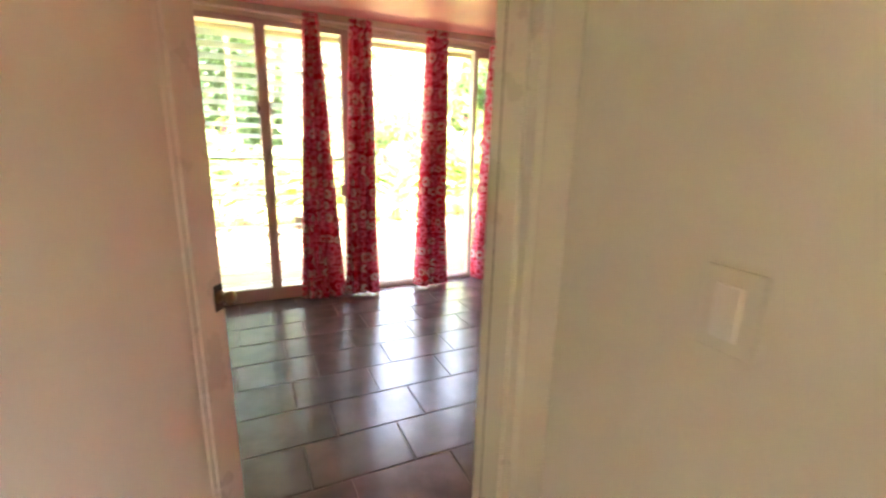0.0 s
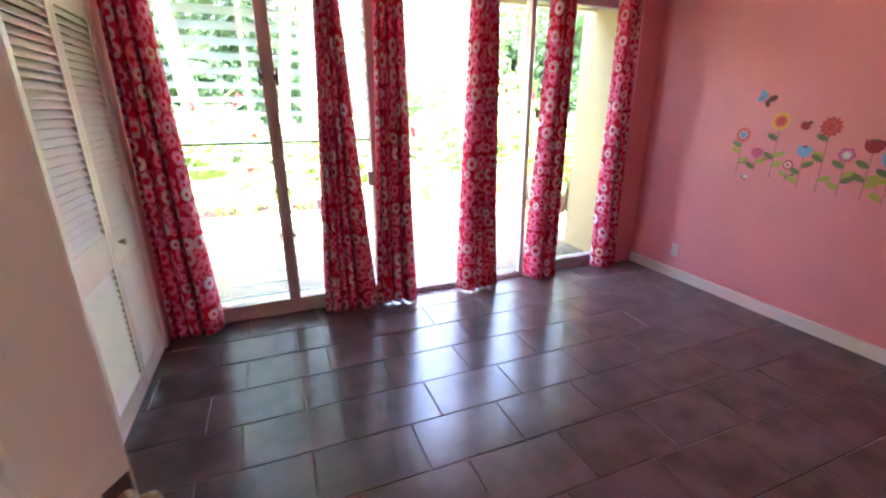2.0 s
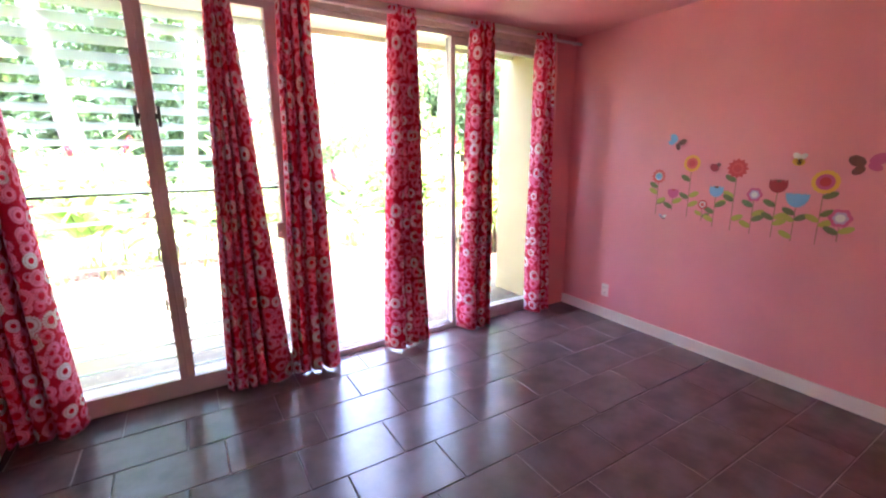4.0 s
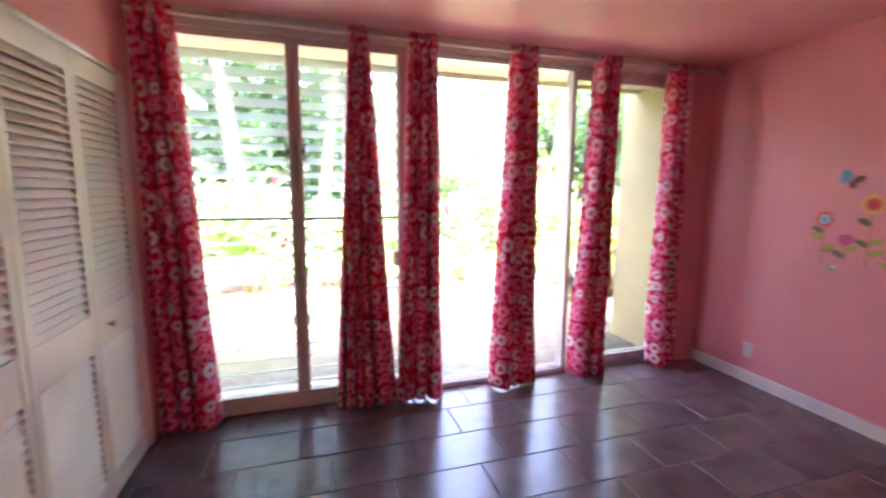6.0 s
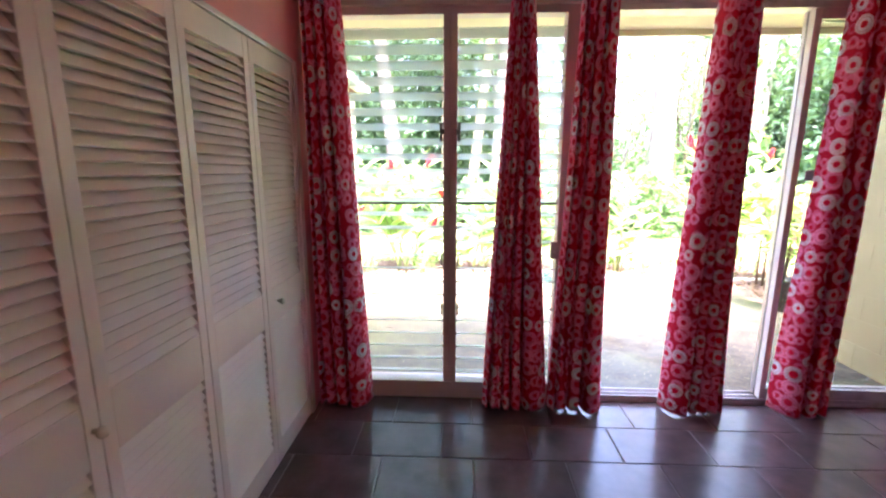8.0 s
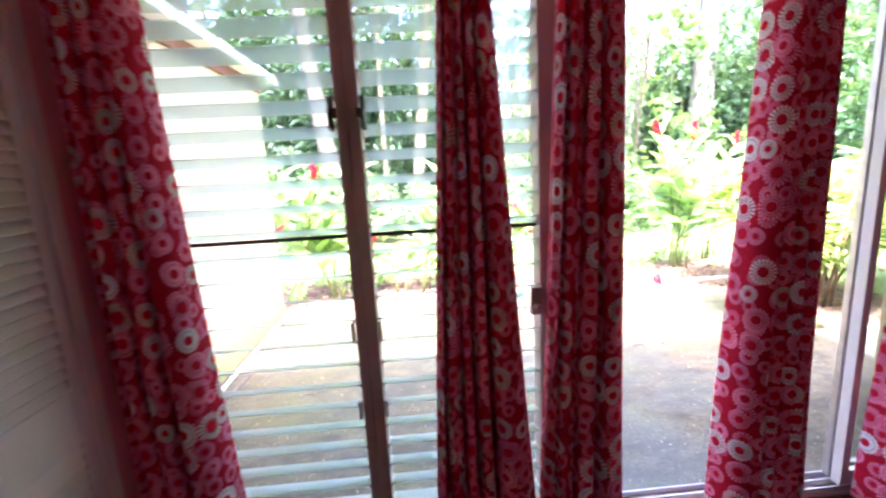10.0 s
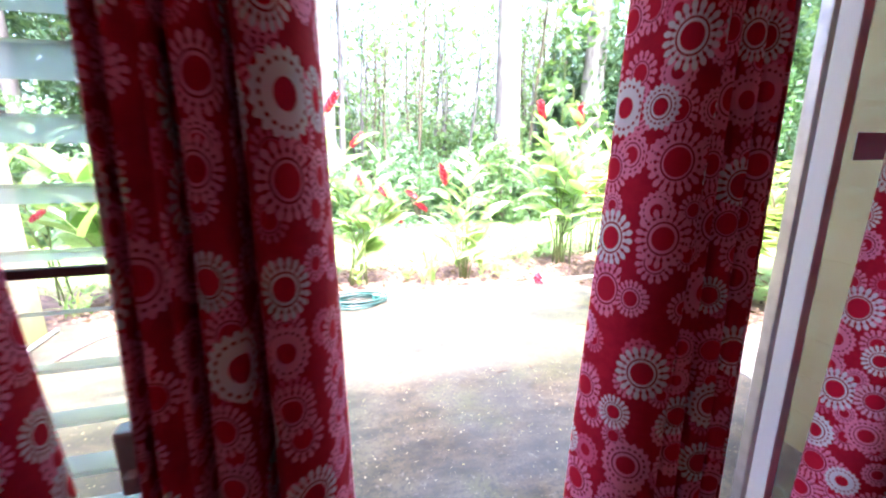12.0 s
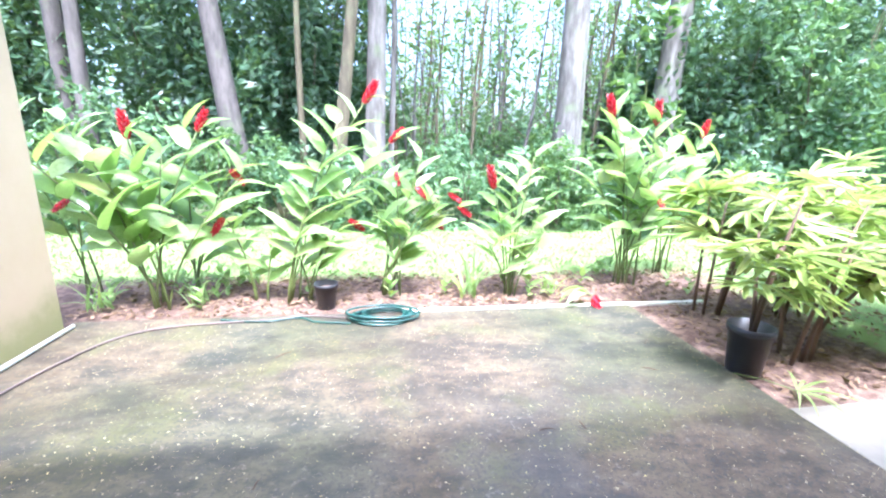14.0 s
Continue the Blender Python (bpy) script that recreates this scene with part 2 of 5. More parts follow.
def soil_material():
    n = Net("mulch_soil_and_lawn")
    p = n.place()
    sep = n.node("ShaderNodeSeparateXYZ")
    n.put(sep.inputs[0], p)
    a, b, f = n.noise(p, 2.0, 6), n.noise(p, 14.0, 6), n.noise(p, 70.0, 4)
    soil = n.mix(n.ramp(b, 0.35, 0.68), (0.075, 0.042, 0.028), (0.20, 0.13, 0.09))
    soil = n.mix(n.ramp(f, 0.55, 0.75, 0, 0.6), soil, (0.28, 0.20, 0.14))
    grass = n.mix(n.ramp(a, 0.3, 0.7), (0.12, 0.20, 0.05), (0.23, 0.31, 0.09))
    grass = n.mix(n.ramp(f, 0.45, 0.7, 0, 0.5), grass, (0.05, 0.10, 0.02))
    wood = n.mix(n.ramp(b, 0.35, 0.7), (0.05, 0.045, 0.02), (0.10, 0.13, 0.04))
    y = n.m("ADD", sep.outputs[1], n.m("MULTIPLY", n.m("SUBTRACT", b, 0.5), 0.9))
    x = n.m("ADD", sep.outputs[0], n.m("MULTIPLY", n.m("SUBTRACT", a, 0.5), 1.2))
    lawn = n.m("MAXIMUM", n.ramp(y, 8.55, 8.9), n.ramp(x, 5.4, 5.9))
    c = n.mix(lawn, soil, grass)
    c = n.mix(n.ramp(y, 11.2, 12.4), c, wood)
    n.bump(n.m("ADD", b, n.m("MULTIPLY", f, 0.6)), 0.6, 0.03)
    return n.done(c, 0.9)


M_CONC, M_SOIL = concrete_material(), soil_material()


def leaf_material(name, dark, light, rough=0.4, through_=0.35, yellow=None):
    n = Net(name)
    g = n.node("ShaderNodeNewGeometry")
    info = n.node("ShaderNodeObjectInfo")
    r = n.m("FRACT", n.m("ADD", g.outputs["Random Per Island"], info.outputs["Random"]))
    c = n.mix(r, dark, light)
    if yellow:
        c = n.mix(n.ramp(r, 0.86, 0.97, 0, 0.7), c, yellow)
    c = n.mix(n.ramp(n.noise(n.place(), 30.0, 3), 0.35, 0.75, 0, 0.35), c, tuple(v * 0.6 for v in dark))
    n.done(c, rough)
    tl = n.node("ShaderNodeBsdfTranslucent")
    n.put(tl.inputs[0], n.mix(0.5, c, (0.25, 0.38, 0.04)))
    mx = n.node("ShaderNodeMixShader")
    mx.inputs[0].default_value = through_
    n.put(mx.inputs[1], n.b.outputs[0])
    n.put(mx.inputs[2], tl.outputs[0])
    n.put(n.out.inputs[0], mx.outputs[0])
    return n.mat


M_GINGER = leaf_material("glossy_ginger_leaf", (0.19, 0.34, 0.08), (0.50, 0.62, 0.28), 0.22, 0.48, (0.30, 0.33, 0.05))
M_PALM = leaf_material("palm_leaf", (0.20, 0.29, 0.06), (0.42, 0.48, 0.14), 0.35, 0.42, (0.36, 0.36, 0.12))
M_BUSH = leaf_material("shrub_leaf", (0.06, 0.14, 0.06), (0.20, 0.32, 0.15), 0.45, 0.3)
M_TREELEAF = leaf_material("tree_leaf", (0.025, 0.07, 0.034), (0.12, 0.21, 0.10), 0.4, 0.3)
M_PALE = leaf_material("pale_tree_leaf", (0.07, 0.14, 0.05), (0.16, 0.26, 0.09), 0.45, 0.4)
M_GRASS = leaf_material("grass_blade", (0.11, 0.19, 0.05), (0.25, 0.33, 0.11), 0.5, 0.35)
M_LITTER = leaf_material("dry_leaf_litter", (0.11, 0.06, 0.03), (0.33, 0.22, 0.14), 0.8, 0.1)
M_FLAKE = leaf_material("pale_fallen_petals", (0.30, 0.23, 0.11), (0.56, 0.48, 0.30), 0.8, 0.1, (0.5, 0.4, 0.08))
M_RED = paint("red_ginger_bract", (0.62, 0.015, 0.03), 0.35, wear=0.3)
M_CANE = paint("green_cane", (0.16, 0.20, 0.05), 0.5, wear=0.3)
M_DRYCANE = paint("brown_palm_cane", (0.16, 0.10, 0.06), 0.8, wear=0.4)
M_OLDHOSE = paint("faded_brown_hose", (0.20, 0.15, 0.13), 0.5, wear=0.3)
M_STICKER = paint("grey_sticker", (0.36, 0.35, 0.37), 0.5, bump=0.0)
M_HOSE = paint("green_garden_hose", (0.022, 0.075, 0.06), 0.3, wear=0.2)


def bark_material(name, dark, light):
    n = Net(name)
    p = n.place(scale=(1, 1, 0.25))
    a, b = n.noise(p, 5.0, 8, 0.65), n.noise(n.place(), 2.0, 5)
    c = n.mix(n.ramp(a, 0.32, 0.7), dark, light)
    c = n.mix(n.ramp(b, 0.52, 0.75, 0, 0.6), c, (0.13, 0.17, 0.07))
    n.bump(a, 0.7, 0.05)
    return n.done(c, 0.85)


M_BARK = bark_material("pale_grey_bark", (0.08, 0.072, 0.06), (0.22, 0.205, 0.18))
M_BARK3 = bark_material("grey_brown_bark", (0.04, 0.034, 0.028), (0.11, 0.095, 0.08))
M_BARK2 = bark_material("mossy_brown_bark", (0.065, 0.052, 0.03), (0.17, 0.145, 0.08))


# ---- builders ----
def mesh_from(name, bm, material, smooth=False):
    me = bpy.data.meshes.new(name)
    bm.to_mesh(me)
    bm.free()
    me.materials.append(material)
    if smooth:
        me.polygons.foreach_set("use_smooth", [True] * len(me.polygons))
    return me


def thing(name, label, category, group="", at=None):
    e = tagged(new(name), label, category, group)
    if at is not None:
        e.matrix_world = at
    return e


def part(name, bm, material, parent=None, label="", smooth=False, m=None):
    """One mesh object under a thing or a part."""
    me = bm if isinstance(bm, bpy.types.Mesh) else mesh_from(name, bm, material, smooth)
    ob = new(name, me)
    ob.parent = parent
    if m is not None:
        ob.matrix_basis = m
    return tagged(ob, label)


def block(x0, x1, y0, y1, z0, z1, bevel=0.0, bm=None, turn=None):
    bm = bm or bmesh.new()
    r = bmesh.ops.create_cube(bm, size=1)
    vs = r["verts"]
    mt = Matrix.Translation(((x0 + x1) / 2, (y0 + y1) / 2, (z0 + z1) / 2)) @ Matrix.Diagonal((x1 - x0, y1 - y0, z1 - z0, 1))
    bmesh.ops.transform(bm, matrix=(turn @ mt) if turn else mt, verts=vs)
    if bevel:
        es = list({e for v in vs for e in v.link_edges})
        bmesh.ops.bevel(bm, geom=es, offset=bevel, segments=2, profile=0.6, affect="EDGES")
    return bm


def structure(name, bm, material, label="", parent=None):
    ob = part(name, bm, material, parent)
    return tagged(ob, label, kind="structure") if parent is None else tagged(ob, label)


def tube(points, radii, sides=8, bm=None, cap=True):
    """A round tube through points."""
    bm = bm or bmesh.new()
    rings, n = [], len(points)
    for i, p in enumerate(points):
        d = (Vector(points[min(i + 1, n - 1)]) - Vector(points[max(i - 1, 0)])).normalized()
        a = d.cross(Vector((0, 0, 1)) if abs(d.z) < 0.95 else Vector((1, 0, 0))).normalized()
        b = d.cross(a)
        r = radii[i] if isinstance(radii, (list, tuple)) else radii
        rings.append([bm.verts.new(Vector(p) + r * (math.cos(2 * math.pi * k / sides) * a + math.sin(2 * math.pi * k / sides) * b)) for k in range(sides)])
    for i in range(n - 1):
        for k in range(sides):
            bm.faces.new((rings[i][k], rings[i][(k + 1) % sides], rings[i + 1][(k + 1) % sides], rings[i + 1][k]))
    if cap:
        bm.faces.new(rings[0])
        bm.faces.new(rings[-1][::-1])
    bmesh.ops.recalc_face_normals(bm, faces=bm.faces)
    return bm


def lathe(profile, sides=24, bm=None):
    """A turned body: profile of (radius, z)."""
    bm = bm or bmesh.new()
    rings = [[bm.verts.new((r * math.cos(2 * math.pi * k / sides), r * math.sin(2 * math.pi * k / sides), z)) for k in range(sides)] for r, z in profile]
    for i in range(len(rings) - 1):
        for k in range(sides):
            bm.faces.new((rings[i][k], rings[i][(k + 1) % sides], rings[i + 1][(k + 1) % sides], rings[i + 1][k]))
    bm.faces.new(rings[0][::-1])
    bm.faces.new(rings[-1])
    return bm

# ---- the large structure ----
CEIL, PINK_X, CLOSET_X = 2.46, 3.68, -0.405
structure("ground", block(-250, 250, -250, 250, -0.4, -0.1), M_SOIL, "mulch bed, mown lawn and woodland floor")
floor = structure("floor", block(-1.2, PINK_X, -2.0, 3.97, -0.12, -0.004), M_GROUT, "dark brown slate-look floor tiles with grey grout")
structure("ceiling", block(-1.2, PINK_X + 0.15, -2.1, 4.1, CEIL, CEIL + 0.14), M_CEIL, "pink painted ceiling")
structure("wall_east", block(PINK_X, PINK_X + 0.15, 0.55, 3.95, -0.1, CEIL), M_PINK, "pink painted bedroom wall")
structure("wall_south", block(0.730, PINK_X, 0.69, 0.76, -0.1, CEIL), M_PINK, "pink painted bedroom wall")
structure("wall_south_west", block(CLOSET_X, -0.262, 0.69, 0.76, -0.1, CEIL), M_PINK, "pink painted wall beside the door")
structure("wall_over_door", block(-0.262, 0.730, 0.62, 0.76, 2.07, CEIL), M_PINK, "pink wall over the doorway")
structure("wall_hall_north", block(0.730, 0.95, 0.62, 0.688, -0.1, CEIL), M_HALL, "cream hallway wall round the doorway")
structure("wall_hall_north_west", block(CLOSET_X, -0.262, 0.62, 0.688, -0.1, CEIL), M_HALL, "cream hallway wall round the doorway")
structure("wall_west", block(CLOSET_X - 0.12, CLOSET_X, 0.62, 1.898, -0.1, CEIL), M_PINK, "pink painted wall beside the closet")
structure("wall_hall_west", block(CLOSET_X - 0.12, CLOSET_X, -2.0, 0.62, -0.1, CEIL), M_HALL, "cream painted hallway wall")
# the unseen opening in this wall is added to let light into the hall
bm = block(0.80, 0.95, -1.05, 0.62, -0.1, CEIL)
block(0.80, 0.95, -2.0, -1.85, -0.1, CEIL, bm=bm)
block(0.80, 0.95, -1.85, -1.05, 2.05, CEIL, bm=bm)
block(0.80, 0.95, -1.85, -1.05, -0.1, 0.95, bm=bm)
structure("wall_hall_east", bm, M_HALL, "cream hallway wall with an unseen opening added to let in light")
structure("ceiling_hall", block(CLOSET_X, 0.80, -2.0, 0.62, CEIL - 0.03, CEIL - 0.004), M_HALL, "cream hallway ceiling")
structure("wall_hall_south", block(CLOSET_X - 0.12, 0.95, -2.1, -2.0, -0.1, CEIL), M_HALL, "cream painted hallway wall")
structure("roof", block(-1.6, 4.6, -2.12, 4.74, CEIL + 0.15, CEIL + 0.32), M_FASCIA, "flat roof over the house")

frame_ob = tagged(new("door_1"), "cream painted door frame with moulded casing", kind="structure")
JAMB = 0.710
part("jamb", block(-0.262, -0.242, 0.614, 0.765, 0, 2.05, 0.002), M_TRIM, frame_ob)
part("jamb", block(JAMB, 0.730, 0.614, 0.765, 0, 2.05, 0.002), M_TRIM, frame_ob)
part("head_jamb", block(-0.262, 0.730, 0.614, 0.765, 2.05, 2.07, 0.002), M_TRIM, frame_ob)
part("stop", block(JAMB - 0.011, JAMB, 0.640, 0.709, 0, 2.045, 0.003), M_TRIM, frame_ob)
# dark strip painted in for the shadow of the rabbet behind the stop
part("rabbet_shade", block(JAMB - 0.0015, JAMB + 0.001, 0.7095, 0.727, 0, 2.045, 0.001), M_RABBET, frame_ob, "dark brown strip painting the shadow in the rabbet")
part("stop", block(-0.242, -0.231, 0.612, 0.706, 0, 2.045, 0.004), M_TRIM, frame_ob)
part("casing", block(0.732, 0.7998, 0.6155, 0.6195, 0, 2.10, 0.0015), M_HALL, frame_ob)
part("casing", block(-0.33, -0.248, 0.602, 0.6195, 0, 2.10, 0.004), M_TRIM, frame_ob)

# the door leaf, swung into the room: x along it from the hinge, y to its room side
LEAF_W, LEAF_T = 0.77, 0.042
DOOR = Matrix(((0.512, -0.859, 0, -0.240), (0.859, 0.512, 0, 0.742), (0, 0, 1, 0), (0, 0, 0, 1)))
leaf = thing("door", "cream painted panel door with a brass knob, standing open", "door")
for x0, x1 in ((0.0, 0.118), (LEAF_W - 0.118, LEAF_W)):
    part("stile", block(x0, x1, 0, LEAF_T, 0.012, 2.04, 0.003, turn=DOOR), M_TRIM, leaf)
for z0, z1 in ((0.012, 0.22), (1.925, 2.04)):
    part("rail", block(0.118, LEAF_W - 0.118, 0.001, LEAF_T - 0.001, z0, z1, 0.002, turn=DOOR), M_TRIM, leaf)
part("panel", block(0.12, LEAF_W - 0.12, 0.012, LEAF_T - 0.012, 0.21, 1.93, turn=DOOR), M_HALL, leaf)
bm = block(0.118, 0.132, 0.005, LEAF_T - 0.005, 0.22, 1.925, 0.004, turn=DOOR)
block(LEAF_W - 0.140, LEAF_W - 0.118, 0.006, LEAF_T - 0.006, 0.22, 1.925, 0.005, bm=bm, turn=DOOR)
part("moulding", bm, M_TRIM, leaf)
for side in (-1, 1):
    k = lathe([(0.020, 0), (0.020, 0.005), (0.010, 0.009), (0.009, 0.022), (0.018, 0.029), (0.023, 0.039), (0.020, 0.048), (0.007, 0.052)], 20)
    y = 0.0 if side < 0 else LEAF_T
    bmesh.ops.transform(k, matrix=DOOR @ Matrix.Translation((LEAF_W - 0.026, y, 0.960)) @ Matrix.Rotation(radians(90 if side < 0 else -90), 4, "X"), verts=k.verts)
    part("knob", k, M_BRASS, leaf, "worn brass knob", smooth=True)
    y0, y1 = (-0.003, 0.0) if side < 0 else (LEAF_T, LEAF_T + 0.003)
    part("backplate", block(LEAF_W - 0.046, LEAF_W - 0.005, y0, y1, 0.918, 1.000, 0.001, turn=DOOR), M_DARK, leaf, "dark worn backplate")
part("latch_plate", block(LEAF_W - 0.0005, LEAF_W + 0.0015, 0.009, 0.033, 0.945, 1.005, turn=DOOR), M_BRASS, leaf)
for z in (0.25, 1.05, 1.80):
    part("hinge", block(-0.004, 0.010, LEAF_T - 0.002, LEAF_T + 0.008, z - 0.045, z + 0.045, 0.002, turn=DOOR), M_BRASS, leaf)

# window wall
structure("wall_north_west", block(-2.4, -0.405, 3.95, 4.10, -0.1, CEIL), M_STUCCO, "cream outer wall")
structure("wall_north_east", block(3.45, 9.0, 3.952, 4.10, -0.1, CEIL + 0.1), M_STUCCO, "cream outer wall")
structure("wall_north_return", block(3.45, PINK_X, 3.93, 3.95, 0, CEIL), M_PINK, "pink wall beside the sliding door")
structure("lintel", block(-0.405, 3.45, 3.95, 4.10, 2.36, CEIL), M_TRIM, "cream painted lintel over the windows")
structure("threshold", block(-0.405, 3.45, 3.95, 4.10, -0.12, -0.001), M_CONC, "concrete threshold")
structure("soffit", block(-0.95, 4.6, 4.10, 4.70, 2.44, 2.47), M_SOFFIT, "pale yellow eave soffit")
structure("trim_eave", block(-0.95, 4.6, 4.70, 4.735, 2.40, 2.62, 0.004), M_SOFFIT, "pale yellow eave fascia")
structure("baseboard", block(PINK_X - 0.014, PINK_X, 0.77, 3.93, 0, 0.092, 0.004), M_BASE, "white painted baseboard")

win = tagged(new("window_1"), "jalousie window with two banks of obscure glass blades, cranked open", kind="structure")
part("window_sill", block(-0.402, 1.138, 3.972, 4.055, 0.0, 0.105, 0.004), M_FRAME, win)
part("sill_lip", block(-0.402, 1.138, 3.962, 4.075, 0.105, 0.118, 0.003), M_FRAME, win)
part("head_rail", block(-0.402, 1.138, 3.975, 4.055, 2.318, 2.36, 0.003), M_FRAME, win)
part("stile", block(-0.402, -0.365, 3.972, 4.052, 0.118, 2.318, 0.003), M_FRAME, win)
bm = block(0.385, 0.422, 3.965, 4.055, 0.118, 2.318, 0.004)
block(0.428, 0.465, 3.965, 4.055, 0.118, 2.318, 0.004, bm=bm)
block(0.42, 0.43, 3.972, 4.05, 0.118, 2.318, bm=bm)
part("mullion", bm, M_FRAME, win)
part("stile", block(1.070, 1.138, 3.965, 4.060, 0.118, 2.318, 0.004), M_FRAME, win)
for x0, x1 in ((-0.365, 0.385), (0.465, 1.07)):
    part("midrail", block(x0, x1, 4.002, 4.016, 1.258, 1.272, 0.002), M_DARK, win, "thin dark metal bar")
BLADE_TILT = Matrix.Rotation(radians(-18), 4, "X")
blade_mesh = {}
for x0, x1 in ((-0.365, 0.385), (0.465, 1.07)):
    w = x1 - x0 - 0.012
    blade_mesh[x0] = mesh_from("pane", block(-w / 2, w / 2, -0.049, 0.049, -0.003, 0.003, 0.0015), M_BLADE)
    clip = mesh_from("clip", block(-0.003, 0.003, -0.052, 0.046, -0.008, 0.006, 0.001), M_ALU)
    for i in range(25):
        z = 0.165 + 0.0862 * i
        at = Matrix.Translation(((x0 + x1) / 2, 4.028, z)) @ BLADE_TILT
        part("pane", blade_mesh[x0], None, win, m=at)
        for x in (x0 + 0.004, x1 - 0.004):
            part("clip", clip, None, win, m=Matrix.Translation((x, 4.028, z)) @ BLADE_TILT)
for x, s in ((0.372, -1), (0.478, 1)):
    bm = block(x - 0.008, x + 0.008, 3.945, 3.972, 1.625, 1.735, 0.003)
    block(x - 0.006, x + 0.006, 3.92, 3.95, 1.63, 1.692, 0.003, bm=bm)
    block(x - 0.014 * s - 0.007, x - 0.014 * s + 0.007, 3.935, 3.965, 1.664, 1.696, 0.003, bm=bm)
    part("crank", bm, M_DARK, win, "dark metal crank handle")

for x, w in ((0.376, 0.012), (0.474, 0.012)):
    for z in (0.92, 0.61):
        part("operator", block(x - w / 2, x + w / 2, 3.950, 3.975, z - 0.035, z + 0.035, 0.003), M_ALU, win, "small metal blade operator")
bm = block(1.028, 1.072, 3.935, 3.966, 0.94, 1.045, 0.006)
block(1.040, 1.058, 3.915, 3.937, 0.965, 0.985, 0.004, bm=bm)
part("crank_box", bm, M_ALU, win, "grey metal crank box")

slider = tagged(new("window_2"), "aluminium sliding glass door standing open", kind="structure")
bm = block(1.14, 3.45, 3.970, 4.075, 0.0, 0.016, 0.002)
for y in (3.975, 4.02, 4.066):
    block(1.14, 3.45, y, y + 0.006, 0.016, 0.042, 0.001, bm=bm)
part("track", bm, M_ALU, slider, "scratched aluminium bottom track")
part("head_track", block(1.14, 3.45, 3.972, 4.075, 2.325, 2.36, 0.002), M_ALU, slider)
part("side_jamb", block(3.415, 3.45, 3.972, 4.075, 0.042, 2.325, 0.002), M_ALU, slider)


def leaf_panel(x0, x1, y, stile_m, lead):
    p = part("panel", block(x0, x0 + (0.036 if lead else 0.052), y - 0.014, y + 0.014, 0.042, 2.325, 0.003), stile_m, slider)
    part("stile", block(x1 - 0.05, x1, y - 0.014, y + 0.014, 0.042, 2.325, 0.003), M_ALU, p)
    x0 += -0.016 if lead else 0.0
    part("rail", block(x0 + 0.052, x1 - 0.05, y - 0.013, y + 0.013, 0.042, 0.105, 0.003), M_ALU, p)
    part("rail", block(x0 + 0.052, x1 - 0.05, y - 0.013, y + 0.013, 2.27, 2.325, 0.003), M_ALU, p)
    g = part("pane", block(x0 + 0.05, x1 - 0.048, y - 0.003, y + 0.003, 0.10, 2.275), M_PANE, p)
    g.visible_shadow = False
    if lead:
        # thin white plate: daylight on the stile's west side, put in as colour
        part("lit_side", block(x0 + 0.009, x0 + 0.0155, y - 0.022, y + 0.022, 0.042, 2.325, 0.002), M_ALUW, p, "white plate painting the daylit side of the stile")


leaf_panel(2.388, 3.41, 4.046, M_ALU, False)
leaf_panel(2.394, 3.412, 3.998, M_FRAME, True)

# outside walls, slab
structure("wall_garden_west", block(-1.12, -0.975, 4.10, 7.43, -0.1, 2.40, 0.006), M_GARDENWALL, "cream painted garden wall, stained at its foot")
structure("trim_west_fascia", block(-1.16, -0.945, 4.10, 7.47, 2.40, 2.50, 0.004), M_FASCIA, "red-brown fascia board")
structure("soffit_west", block(-2.4, -0.80, 4.10, 7.6, 2.50, 2.58), M_ALUW, "white neighbouring eave")
fin = structure("wall_fin", block(3.6015, 3.735, 4.10, 4.893, -0.1, 2.43), M_STUCCO, "cream painted block wall beside the glass door")
slab = structure("pavement", block(-0.97, 4.03, 4.10, 7.55, -0.3, -0.08, 0.006), M_CONC, "stained, mossy concrete patio strewn with petals")
structure("pavement_side", block(4.034, 12.0, 4.10, 5.80, -0.3, -0.082, 0.006), M_PATH, "pale concrete side path")
# pale strip: the light on the slab's far edge is put into its colour
structure("lit_slab_edge", block(1.6, 4.9, 7.552, 7.60, -0.3, -0.07, 0.008), M_PVC, "thin pale strip for the lit edge of the patio slab")

# ---- closet ----
DOOR_EDGES = (1.902, 2.343, 2.810, 3.278, 3.745)
DOOR_TOP = 2.010
structure("wall_closet_end", block(CLOSET_X - 0.10, CLOSET_X, 3.800, 3.95, 0, DOOR_TOP + 0.024), M_PINK, "pink wall between the closet and the window")
structure("wall_closet_head", block(CLOSET_X - 0.10, CLOSET_X, 1.898, 3.95, DOOR_TOP + 0.024, CEIL), M_PINK, "pink wall over the closet doors")
structure("wall_closet_side", block(-1.04, CLOSET_X - 0.12, 1.838, 1.898, 0, CEIL), M_HALL, "closet side wall")
structure("wall_closet_back", block(-1.1, -1.04, 1.838, 3.95, 0, CEIL), M_HALL, "closet back wall")
structure("trim_closet", block(CLOSET_X - 0.10, CLOSET_X + 0.006, 3.748, 3.800, 0, DOOR_TOP + 0.024, 0.004), M_LOUVER, "off-white closet door post")
structure("trim_closet_track", block(CLOSET_X - 0.035, CLOSET_X + 0.008, 1.90, 3.747, DOOR_TOP + 0.002, DOOR_TOP + 0.024, 0.002), M_ALU, "grey metal closet track")


